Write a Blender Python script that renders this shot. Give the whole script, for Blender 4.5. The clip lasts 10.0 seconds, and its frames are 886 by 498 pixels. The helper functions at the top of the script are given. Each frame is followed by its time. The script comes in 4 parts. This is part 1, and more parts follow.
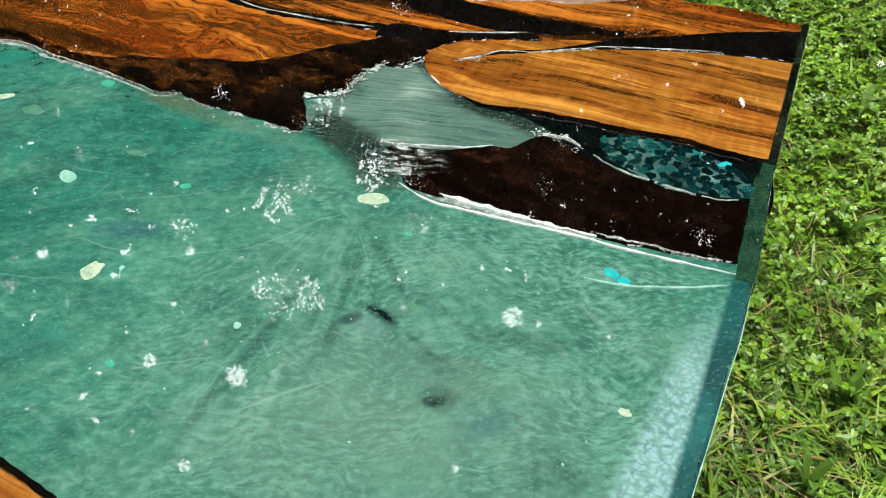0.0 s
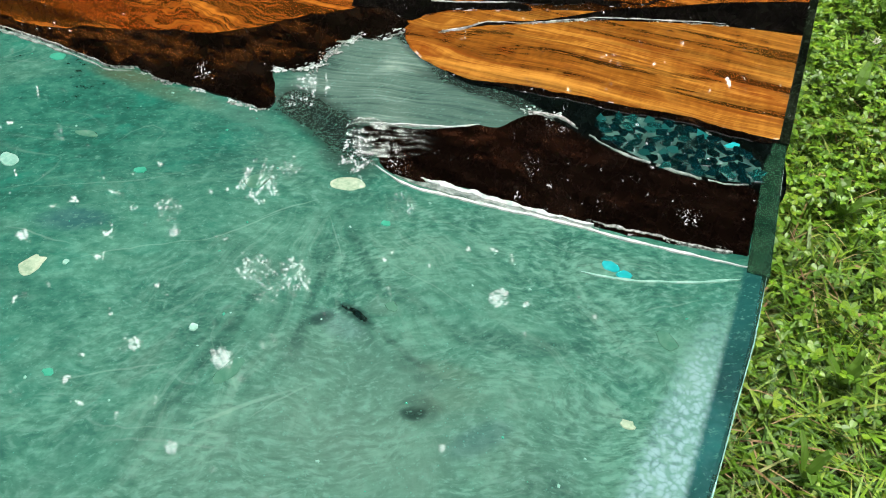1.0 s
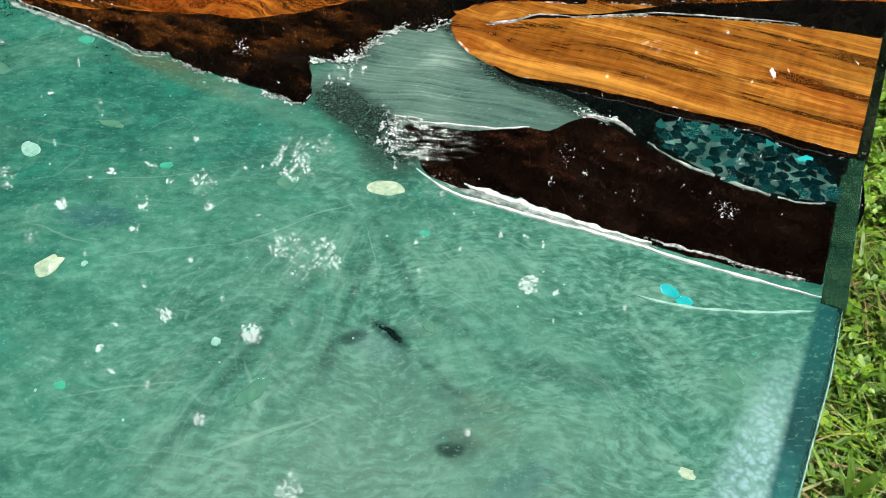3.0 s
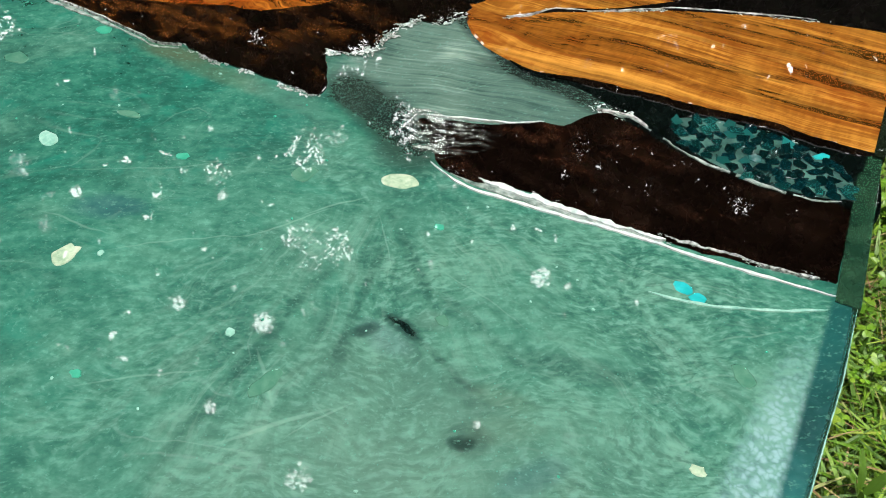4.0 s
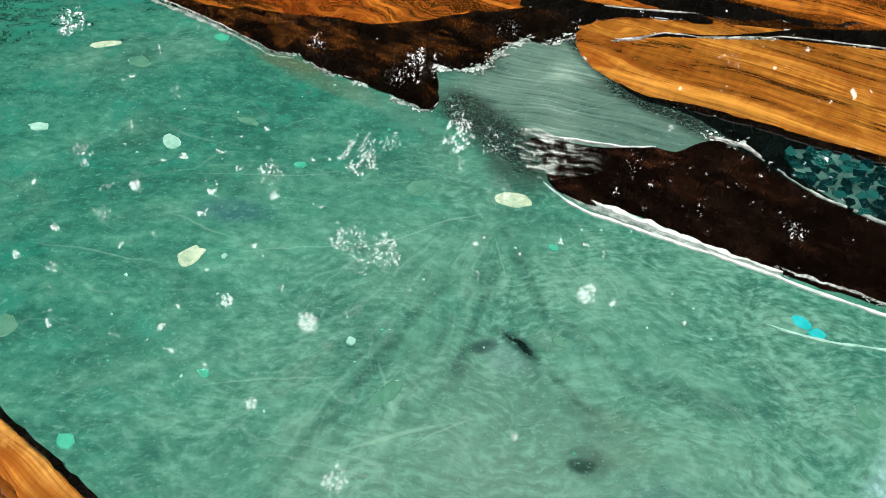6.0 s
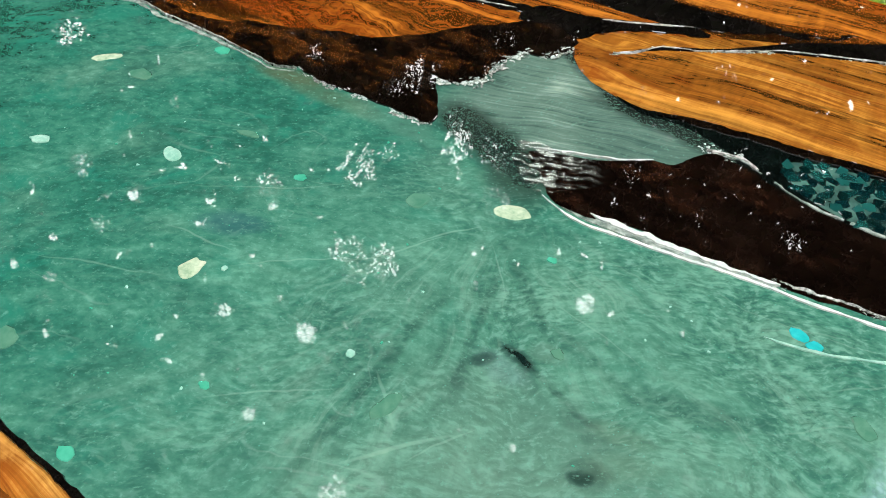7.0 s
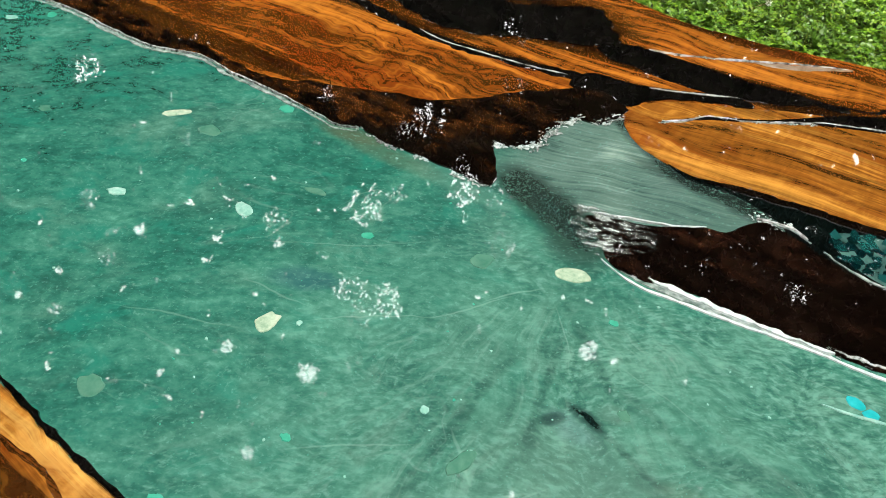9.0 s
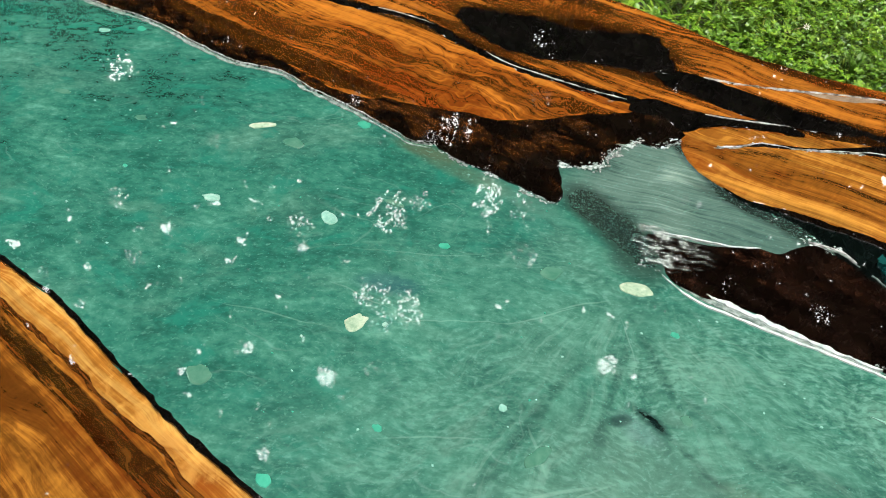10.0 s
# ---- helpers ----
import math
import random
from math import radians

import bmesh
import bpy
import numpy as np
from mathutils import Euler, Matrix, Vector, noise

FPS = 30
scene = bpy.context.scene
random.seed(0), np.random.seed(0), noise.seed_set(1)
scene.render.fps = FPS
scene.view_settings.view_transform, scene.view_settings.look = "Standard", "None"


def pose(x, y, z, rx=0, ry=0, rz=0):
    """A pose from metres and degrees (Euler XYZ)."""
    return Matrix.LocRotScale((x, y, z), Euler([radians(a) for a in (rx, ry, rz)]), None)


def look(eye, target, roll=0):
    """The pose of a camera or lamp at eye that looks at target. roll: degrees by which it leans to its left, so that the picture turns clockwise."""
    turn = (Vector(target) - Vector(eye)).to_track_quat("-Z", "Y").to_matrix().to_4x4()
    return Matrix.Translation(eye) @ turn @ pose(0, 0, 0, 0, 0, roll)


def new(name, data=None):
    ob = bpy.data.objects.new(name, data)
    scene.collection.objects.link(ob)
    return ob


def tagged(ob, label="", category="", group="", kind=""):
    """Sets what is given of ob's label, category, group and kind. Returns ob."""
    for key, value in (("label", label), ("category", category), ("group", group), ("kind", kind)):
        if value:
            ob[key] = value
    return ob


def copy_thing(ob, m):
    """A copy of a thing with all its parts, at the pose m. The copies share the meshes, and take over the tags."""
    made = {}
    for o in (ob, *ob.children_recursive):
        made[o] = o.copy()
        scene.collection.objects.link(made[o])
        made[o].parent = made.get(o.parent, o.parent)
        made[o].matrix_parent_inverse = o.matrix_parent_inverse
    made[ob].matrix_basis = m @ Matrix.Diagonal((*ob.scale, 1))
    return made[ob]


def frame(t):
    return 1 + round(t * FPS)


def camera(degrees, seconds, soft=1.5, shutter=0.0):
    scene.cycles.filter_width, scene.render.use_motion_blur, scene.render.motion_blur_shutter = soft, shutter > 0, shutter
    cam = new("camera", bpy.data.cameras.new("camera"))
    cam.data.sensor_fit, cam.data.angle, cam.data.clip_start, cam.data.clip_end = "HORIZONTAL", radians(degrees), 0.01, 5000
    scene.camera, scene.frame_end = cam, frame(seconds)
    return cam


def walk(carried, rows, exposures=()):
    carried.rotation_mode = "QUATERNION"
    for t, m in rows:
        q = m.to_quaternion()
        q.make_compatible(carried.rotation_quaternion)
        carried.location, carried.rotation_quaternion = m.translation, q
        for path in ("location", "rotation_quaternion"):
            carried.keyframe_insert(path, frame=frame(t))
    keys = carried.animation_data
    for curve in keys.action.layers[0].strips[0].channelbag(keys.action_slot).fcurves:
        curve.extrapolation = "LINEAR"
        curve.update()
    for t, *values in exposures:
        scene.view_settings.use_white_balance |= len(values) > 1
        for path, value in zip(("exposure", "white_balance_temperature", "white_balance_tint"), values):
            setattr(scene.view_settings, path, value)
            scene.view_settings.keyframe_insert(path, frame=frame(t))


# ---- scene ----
cam = camera(56.4, 10.0, 1.0)
EXPOSURE = -1.06
PATH = [
    (0, (-0.006, 0.18, 0.709), (-0.108, 1.615, -0.681), -0.3),
    (0.5, (-0.005, 0.195, 0.698), (-0.087, 1.613, -0.71), 0.0),
    (1, (-0.006, 0.209, 0.687), (-0.073, 1.612, -0.737), 0.5),
    (1.5, (-0.004, 0.216, 0.683), (-0.061, 1.606, -0.754), 0.9),
    (2, (-0.004, 0.224, 0.679), (-0.072, 1.605, -0.766), 0.7),
    (2.5, (-0.009, 0.234, 0.677), (-0.096, 1.608, -0.774), 1.2),
    (2.7, (-0.012, 0.235, 0.677), (-0.124, 1.607, -0.774), 0.8),
    (4, (-0.013, 0.235, 0.678), (-0.179, 1.585, -0.789), 0.2),
    (4.5, (-0.019, 0.234, 0.678), (-0.204, 1.589, -0.781), 0.3),
    (5, (-0.03, 0.232, 0.68), (-0.277, 1.578, -0.779), -0.6),
    (5.5, (-0.039, 0.231, 0.682), (-0.313, 1.574, -0.775), -0.1),
    (7, (-0.04, 0.23, 0.685), (-0.314, 1.596, -0.75), 0.1),
    (7.5, (-0.039, 0.231, 0.686), (-0.301, 1.614, -0.735), 0.4),
    (8, (-0.043, 0.23, 0.689), (-0.304, 1.629, -0.716), 0.7),
    (8.5, (-0.054, 0.225, 0.696), (-0.326, 1.642, -0.689), 0.9),
    (9, (-0.065, 0.22, 0.7), (-0.36, 1.654, -0.663), 1.4),
    (9.5, (-0.082, 0.207, 0.706), (-0.401, 1.639, -0.654), 1.7),
    (10, (-0.085, 0.194, 0.72), (-0.431, 1.63, -0.629), 2.0),
]
walk(cam, [(t, look(eye, target, roll)) for t, eye, target, roll in PATH], [(0, EXPOSURE)])

from mathutils.geometry import delaunay_2d_cdt

# ---------------------------------------------------------------- light
SUN_EL, SUN_AZ = 81.0, 118.0
world = bpy.data.worlds.new("sky")
scene.world = world
world.use_nodes = True
wn = world.node_tree
wn.nodes.clear()
sky = wn.nodes.new("ShaderNodeTexSky")
sky.sky_type = "NISHITA"
sky.sun_disc = False
sky.sun_elevation = radians(SUN_EL)
sky.sun_rotation = radians(SUN_AZ)
haze = wn.nodes.new("ShaderNodeMix")
haze.data_type = "RGBA"
haze.inputs[0].default_value = 0.72
haze.inputs[7].default_value = (215.0, 215.0, 212.0, 1)
bg = wn.nodes.new("ShaderNodeBackground")
bg.inputs["Strength"].default_value = 0.15
wout = wn.nodes.new("ShaderNodeOutputWorld")
wn.links.new(sky.outputs[0], haze.inputs[6])
wn.links.new(haze.outputs[2], bg.inputs["Color"])
wn.links.new(bg.outputs[0], wout.inputs[0])

sun = new("sun", bpy.data.lights.new("sun", "SUN"))
sun.data.energy = 9.5
sun.data.angle = radians(2.0)
sun.data.color = (1.0, 0.95, 0.86)
az, el = radians(SUN_AZ), radians(SUN_EL)
sun.matrix_world = look((math.sin(az) * math.cos(el) * 30, math.cos(az) * math.cos(el) * 30, math.sin(el) * 30), (0, 0, 0))

# ---------------------------------------------------------------- materials


class Nodes:
    """Small helper that lays out a node material."""

    def __init__(self, name):
        self.mat = bpy.data.materials.new(name)
        self.mat.use_nodes = True
        self.t = self.mat.node_tree
        self.bsdf = self.t.nodes["Principled BSDF"]
        self.coord = self.t.nodes.new("ShaderNodeTexCoord").outputs["Object"]

    def put(self, socket, value):
        if isinstance(value, bpy.types.NodeSocket):
            self.t.links.new(value, socket)
        elif value is not None:
            socket.default_value = value

    def math(self, op, a, b=None, c=None):
        n = self.t.nodes.new("ShaderNodeMath")
        n.operation = op
        self.put(n.inputs[0], a), self.put(n.inputs[1], b), self.put(n.inputs[2], c)
        return n.outputs[0]

    def vec(self, op, a, b=None):
        n = self.t.nodes.new("ShaderNodeVectorMath")
        n.operation = op
        self.put(n.inputs[0], a), self.put(n.inputs[1], b)
        return n.outputs[1] if op in ("LENGTH", "DISTANCE", "DOT_PRODUCT") else n.outputs[0]

    def split(self, v):
        n = self.t.nodes.new("ShaderNodeSeparateXYZ")
        self.put(n.inputs[0], v)
        return n.outputs

    def join(self, x, y, z=0.0):
        n = self.t.nodes.new("ShaderNodeCombineXYZ")
        self.put(n.inputs[0], x), self.put(n.inputs[1], y), self.put(n.inputs[2], z)
        return n.outputs[0]

    def noise(self, v, scale, detail=3.0, rough=0.55, dist=0.0, colour=False):
        n = self.t.nodes.new("ShaderNodeTexNoise")
        self.put(n.inputs["Vector"], v)
        n.inputs["Scale"].default_value = scale
        n.inputs["Detail"].default_value = detail
        n.inputs["Roughness"].default_value = rough
        n.inputs["Distortion"].default_value = dist
        return n.outputs[1] if colour else n.outputs[0]

    def cells(self, v, scale, colour=False):
        n = self.t.nodes.new("ShaderNodeTexVoronoi")
        self.put(n.inputs["Vector"], v)
        n.inputs["Scale"].default_value = scale
        return n.outputs[1] if colour else n.outputs[0]

    def warp(self, v, scale, amount, detail=2.0):
        c = self.vec("SUBTRACT", self.noise(v, scale, detail, colour=True), (0.5, 0.5, 0.5))
        return self.vec("ADD", v, self.vec("MULTIPLY", c, (amount, amount, amount)))

    def step(self, x, lo, hi, out_lo=0.0, out_hi=1.0):
        n = self.t.nodes.new("ShaderNodeMapRange")
        n.interpolation_type = "SMOOTHSTEP"
        self.put(n.inputs[0], x)
        for i, value in enumerate((lo, hi, out_lo, out_hi)):
            n.inputs[i + 1].default_value = value
        return n.outputs[0]

    def ramp(self, x, stops):
        n = self.t.nodes.new("ShaderNodeValToRGB")
        self.put(n.inputs[0], x)
        e = n.color_ramp.elements
        while len(e) < len(stops):
            e.new(0.5)
        for k, (at, col) in zip(e, stops):
            k.position, k.color = at, (*col, 1)
        return n.outputs[0]

    def mix(self, fac, a, b, mode="MIX"):
        n = self.t.nodes.new("ShaderNodeMix")
        n.data_type, n.blend_type = "RGBA", mode
        self.put(n.inputs[0], fac)
        self.put(n.inputs[6], (*a, 1) if isinstance(a, tuple) else a)
        self.put(n.inputs[7], (*b, 1) if isinstance(b, tuple) else b)
        return n.outputs[2]

    def bump(self, h, distance, strength=1.0, base=None):
        n = self.t.nodes.new("ShaderNodeBump")
        n.inputs["Strength"].default_value = strength
        n.inputs["Distance"].default_value = distance
        self.put(n.inputs["Height"], h)
        self.put(n.inputs["Normal"], base)
        return n.outputs[0]

    def info(self, what):
        n = self.t.nodes.new("ShaderNodeObjectInfo" if what == "object" else "ShaderNodeNewGeometry")
        return n.outputs["Random" if what == "object" else "Random Per Island"]

    def done(self, colour, rough=0.5, normal=None, coat=0.0, coat_normal=None, metal=0.0, ior=1.5):
        b = self.bsdf
        if coat:  # coated colours scaled down evenly so exposure can lift lawn and reflections
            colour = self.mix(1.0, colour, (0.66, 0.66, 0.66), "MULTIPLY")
        self.put(b.inputs["Base Color"], (*colour, 1) if isinstance(colour, tuple) else colour)
        self.put(b.inputs["Roughness"], rough)
        self.put(b.inputs["Normal"], normal)
        b.inputs["IOR"].default_value = ior
        b.inputs["Metallic"].default_value = metal
        b.inputs["Coat Weight"].default_value = coat
        b.inputs["Coat IOR"].default_value = 1.58
        if coat:
            b.inputs["Specular IOR Level"].default_value = 0.0
        b.inputs["Coat Roughness"].default_value = 0.008
        self.put(b.inputs["Coat Normal"], coat_normal)
        return self.mat


def gloss_ripple(k):
    """The slight unevenness of a poured, polished resin surface."""
    h = k.noise(k.vec("MULTIPLY", k.coord, (1.0, 0.7, 1.0)), 36, 1.0)
    return k.bump(h, 0.000025)


DARK = (0.008, 0.022, 0.022)


# soft marks in the resin: x, y, half length, half width, turn, strength, tint (metres, radians)
DEEP = (0.014, 0.078, 0.062)
GREY, OLIVE, BLUE, SMOKE = (0.125, 0.215, 0.170), (0.085, 0.095, 0.050), (0.022, 0.075, 0.095), (0.020, 0.038, 0.031)
MARKS = (
    # milky triangle under the eyes
    (-0.122, -0.118, 0.040, 0.026, -0.3, 0.30, GREY), (-0.135, -0.150, 0.046, 0.024, 0.2, 0.28, GREY), (-0.075, -0.105, 0.034, 0.020, 0.2, 0.18, GREY),
    (-0.060, -0.140, 0.040, 0.024, 0.3, 0.18, GREY), (-0.131, -0.077, 0.007, 0.004, 0.2, 0.30, GREY), (-0.142, -0.092, 0.010, 0.005, -0.2, 0.32, (0.10, 0.17, 0.18)),
    # arms that spread from the mouth of the bay
    (-0.125, -0.090, 0.020, 0.0016, -0.36, 0.62, DARK), (-0.108, -0.099, 0.014, 0.0044, -0.3, 0.36, DARK), (-0.152, -0.054, 0.024, 0.0022, -0.75, 0.34, DARK),
    (-0.117, -0.072, 0.024, 0.0028, -0.35, 0.40, DARK), (-0.080, -0.074, 0.022, 0.0050, 0.28, 0.46, DARK), (-0.160, -0.076, 0.028, 0.0018, -1.32, 0.44, DARK), (-0.166, -0.082, 0.022, 0.0014, -1.36, 0.34, DARK),
    (-0.152, -0.106, 0.014, 0.0036, 1.50, 0.34, DARK), (-0.178, -0.103, 0.028, 0.0030, 1.52, 0.46, DARK), (-0.179, -0.142, 0.026, 0.0032, 1.60, 0.40, DARK), (-0.185, -0.112, 0.022, 0.0014, 1.50, 0.34, DARK),
    (-0.168, -0.060, 0.022, 0.0030, -1.10, 0.22, DARK), (-0.196, -0.128, 0.018, 0.0050, 1.30, 0.22, DARK),
    # eyes and dark inclusions
    (-0.140, -0.0835, 0.0085, 0.0030, -0.25, 0.72, DARK), (-0.139, -0.0835, 0.0058, 0.0013, -0.28, 0.98, (0.002, 0.006, 0.006)), (-0.150, -0.0910, 0.0046, 0.0026, 0.7, 0.70, DARK),
    (-0.100, -0.113, 0.0075, 0.0050, 0.3, 0.42, DARK), (-0.101, -0.115, 0.0042, 0.0022, 0.5, 0.70, (0.004, 0.012, 0.012)), (-0.090, -0.106, 0.012, 0.0050, 0.5, 0.14, OLIVE), (-0.076, -0.116, 0.011, 0.0040, 0.9, 0.34, BLUE),
    (-0.052, -0.128, 0.014, 0.009, 0.0, 0.45, DARK), (-0.096, -0.096, 0.010, 0.004, 0.1, 0.18, OLIVE), (-0.272, -0.084, 0.014, 0.006, 0.35, 0.55, BLUE),
    (-0.240, -0.028, 0.030, 0.012, 0.1, 0.35, DEEP),
    # smoky clear resin in the mouth of the bay and along the wood
    (-0.207, 0.018, 0.030, 0.012, -0.35, 0.95, SMOKE), (-0.186, 0.004, 0.020, 0.014, -0.75, 0.85, SMOKE), (-0.224, 0.024, 0.018, 0.010, -0.6, 0.80, SMOKE), (-0.196, 0.012, 0.022, 0.006, -0.5, 0.60, DARK),
    (-0.178, 0.086, 0.036, 0.0060, -0.52, 0.80, (0.012, 0.022, 0.019)), (-0.140, 0.074, 0.040, 0.0075, -0.02, 0.85, (0.010, 0.018, 0.016)), (-0.118, 0.066, 0.022, 0.0060, -0.1, 0.70, (0.014, 0.024, 0.020)), (-0.204, 0.103, 0.010, 0.0050, -0.9, 0.70, (0.012, 0.022, 0.019)),
    (-0.296, 0.009, 0.030, 0.0065, -0.05, 0.42, OLIVE), (-0.252, 0.008, 0.024, 0.0070, -0.15, 0.22, GREY), (-0.320, 0.013, 0.020, 0.0050, 0.1, 0.50, OLIVE), (-0.220, -0.008, 0.030, 0.010, -0.2, 0.12, GREY))
# pale hair-fine current lines
THREADS = tuple((x, y, length, 0.7 * width, turn, 0.6 * hard, (0.24, 0.38, 0.31)) for x, y, length, width, turn, hard in (
    (-0.158, -0.138, 0.018, 0.0011, 0.78, 0.55), (-0.170, -0.124, 0.010, 0.0010, -0.75, 0.40), (-0.200, -0.056, 0.014, 0.0006, 0.95, 0.45), (-0.190, -0.040, 0.011, 0.0006, 0.95, 0.45),
    (-0.275, -0.098, 0.014, 0.0006, 0.08, 0.40), (-0.230, -0.084, 0.030, 0.0005, 0.66, 0.38), (-0.300, -0.128, 0.024, 0.0005, 0.30, 0.34), (-0.205, -0.142, 0.018, 0.0006, 0.60, 0.40),
    (-0.145, -0.128, 0.012, 0.0006, 1.04, 0.40), (-0.270, -0.060, 0.030, 0.0005, 0.55, 0.34), (-0.166, -0.050, 0.014, 0.0005, -0.95, 0.34), (-0.120, -0.060, 0.020, 0.0005, -0.30, 0.28),
    (-0.055, -0.020, 0.016, 0.0007, 0.35, 0.30), (-0.030, -0.034, 0.012, 0.0006, 0.75, 0.34), (-0.040, -0.060, 0.018, 0.0006, 0.62, 0.28)))


def resin_river():
    k = Nodes("teal_resin")
    u, v, _ = k.split(k.coord)
    # axes turned so that x runs along the drift of the pour
    x = k.math("ADD", k.math("MULTIPLY", u, 0.91), k.math("MULTIPLY", v, 0.42))
    y = k.math("SUBTRACT", k.math("MULTIPLY", v, 0.91), k.math("MULTIPLY", u, 0.42))
    drift = k.join(x, y, 0.0)
    w = k.warp(k.warp(drift, 7, 0.050, 2), 30, 0.014, 3)
    broad = k.noise(w, 9, 4, 0.6)
    patch = k.noise(k.vec("MULTIPLY", w, (34, 50, 1)), 1.0, 5, 0.58, 0.3)
    streak = k.noise(k.vec("MULTIPLY", w, (22, 110, 1)), 1.0, 5, 0.62, 0.2)
    mottle = k.noise(k.vec("MULTIPLY", k.warp(drift, 80, 0.004, 2), (150, 210, 1)), 1.0, 3, 0.58, 0.2)
    dust = k.noise(k.coord, 900, 2, 0.6)
    tone = k.math("MULTIPLY", broad, 0.25)
    for part_tone, share in ((patch, 0.29), (streak, 0.13), (mottle, 0.26), (dust, 0.06)):
        tone = k.math("ADD", tone, k.math("MULTIPLY", part_tone, share))
    col = k.ramp(tone, [(0.385, (0.010, 0.076, 0.055)), (0.430, (0.012, 0.086, 0.062)), (0.485, (0.020, 0.121, 0.086)), (0.545, (0.038, 0.168, 0.118)), (0.635, (0.098, 0.275, 0.200))])
    # greyer veils and greener clear patches
    veil = k.noise(k.vec("MULTIPLY", k.warp(w, 18, 0.03, 2), (12, 24, 1)), 1.0, 4, 0.6, 0.4)
    col = k.mix(k.step(veil, 0.48, 0.68, 0.0, 0.45), col, k.ramp(tone, [(0.40, (0.026, 0.088, 0.064)), (0.49, (0.050, 0.134, 0.098)), (0.63, (0.135, 0.265, 0.198))]))
    green = k.noise(k.vec("ADD", k.vec("MULTIPLY", w, (34, 52, 1)), (7.7, 3.1, 0.0)), 1.0, 4, 0.62, 0.5)
    col = k.mix(k.step(green, 0.53, 0.67, 0.0, 0.60), col, (0.012, 0.160, 0.114))
    # milkier resin towards the free end
    milk = k.math("MULTIPLY", k.step(u, -0.34, -0.10), k.step(v, 0.02, -0.06))
    col = k.mix(k.math("MULTIPLY", milk, 0.72), col, k.ramp(tone, [(0.37, (0.036, 0.126, 0.090)), (0.49, (0.073, 0.202, 0.146)), (0.63, (0.152, 0.300, 0.230))]))
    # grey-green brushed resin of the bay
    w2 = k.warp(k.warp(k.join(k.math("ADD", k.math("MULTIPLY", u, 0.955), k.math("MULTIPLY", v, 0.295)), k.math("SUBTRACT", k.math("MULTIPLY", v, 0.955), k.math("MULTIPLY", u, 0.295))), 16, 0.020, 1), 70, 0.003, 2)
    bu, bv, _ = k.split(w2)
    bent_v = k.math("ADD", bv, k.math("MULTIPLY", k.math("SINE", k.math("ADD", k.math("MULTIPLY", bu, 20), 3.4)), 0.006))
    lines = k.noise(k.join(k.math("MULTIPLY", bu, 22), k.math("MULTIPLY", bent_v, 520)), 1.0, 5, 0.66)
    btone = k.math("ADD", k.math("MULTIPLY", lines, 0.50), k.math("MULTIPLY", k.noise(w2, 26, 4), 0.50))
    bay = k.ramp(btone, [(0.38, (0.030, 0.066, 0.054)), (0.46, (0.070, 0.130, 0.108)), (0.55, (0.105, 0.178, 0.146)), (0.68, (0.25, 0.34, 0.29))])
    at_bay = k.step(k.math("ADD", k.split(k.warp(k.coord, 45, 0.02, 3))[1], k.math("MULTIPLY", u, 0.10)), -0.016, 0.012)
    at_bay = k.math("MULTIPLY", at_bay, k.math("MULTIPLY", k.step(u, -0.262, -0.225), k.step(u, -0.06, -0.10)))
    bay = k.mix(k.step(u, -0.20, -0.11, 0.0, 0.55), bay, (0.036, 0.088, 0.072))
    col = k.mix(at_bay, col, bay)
    # silky currents that spread from the mouth of the bay, bending as they go
    th = k.vec("SUBTRACT", k.warp(k.warp(k.coord, 13, 0.046, 2), 48, 0.010, 2), (-0.180, -0.020, 0.0))
    s = k.vec("DOT_PRODUCT", th, (0.46, -0.89, 0.0))
    q = k.vec("DOT_PRODUCT", th, (0.89, 0.46, 0.0))
    ta = k.math("DIVIDE", q, k.math("ADD", k.math("ABSOLUTE", s), 0.016))
    silk = k.noise(k.join(k.math("MULTIPLY", ta, 9.0), k.math("MULTIPLY", s, 16.0)), 1.0, 6, 0.68, 0.4)
    near = k.math("MULTIPLY", k.step(s, 0.004, 0.030), k.step(s, 0.190, 0.100))
    near = k.math("MULTIPLY", near, k.step(k.math("ABSOLUTE", ta), 1.5, 0.7))
    near = k.math("MULTIPLY", near, k.step(k.noise(k.coord, 24, 3), 0.36, 0.58, 0.45, 1.0))
    col = k.mix(k.math("MULTIPLY", near, k.step(silk, 0.50, 0.64, 0.0, 0.50)), col, (0.150, 0.275, 0.215))
    col = k.mix(k.math("MULTIPLY", near, k.step(silk, 0.50, 0.35, 0.0, 0.42)), col, (0.014, 0.060, 0.050))
    # small water-like ripples, strongest towards the free end: relief shading painted as dashes
    rp = k.warp(k.warp(drift, 16, 0.034, 2), 70, 0.006, 2)
    dash = k.noise(k.vec("MULTIPLY", rp, (230, 430, 1)), 1.0, 2, 0.55, 0.15)
    reach = k.math("MULTIPLY", k.step(u, -0.34, -0.10, 0.10, 1.0), k.step(k.noise(k.coord, 26, 3), 0.34, 0.58, 0.30, 1.0))
    reach = k.math("MULTIPLY", reach, k.step(v, 0.012, -0.010))
    col = k.mix(k.math("MULTIPLY", reach, k.step(dash, 0.50, 0.68, 0.0, 0.52)), col, (0.155, 0.315, 0.250))
    col = k.mix(k.math("MULTIPLY", reach, k.step(dash, 0.50, 0.34, 0.0, 0.56)), col, (0.016, 0.074, 0.058))
    # nested current lines
    field = k.noise(k.warp(k.coord, 12, 0.05, 2), 7.0, 1.0, 0.4)
    rings = k.math("SINE", k.math("ADD", k.math("MULTIPLY", field, 300.0), k.math("MULTIPLY", dash, 10.0)))
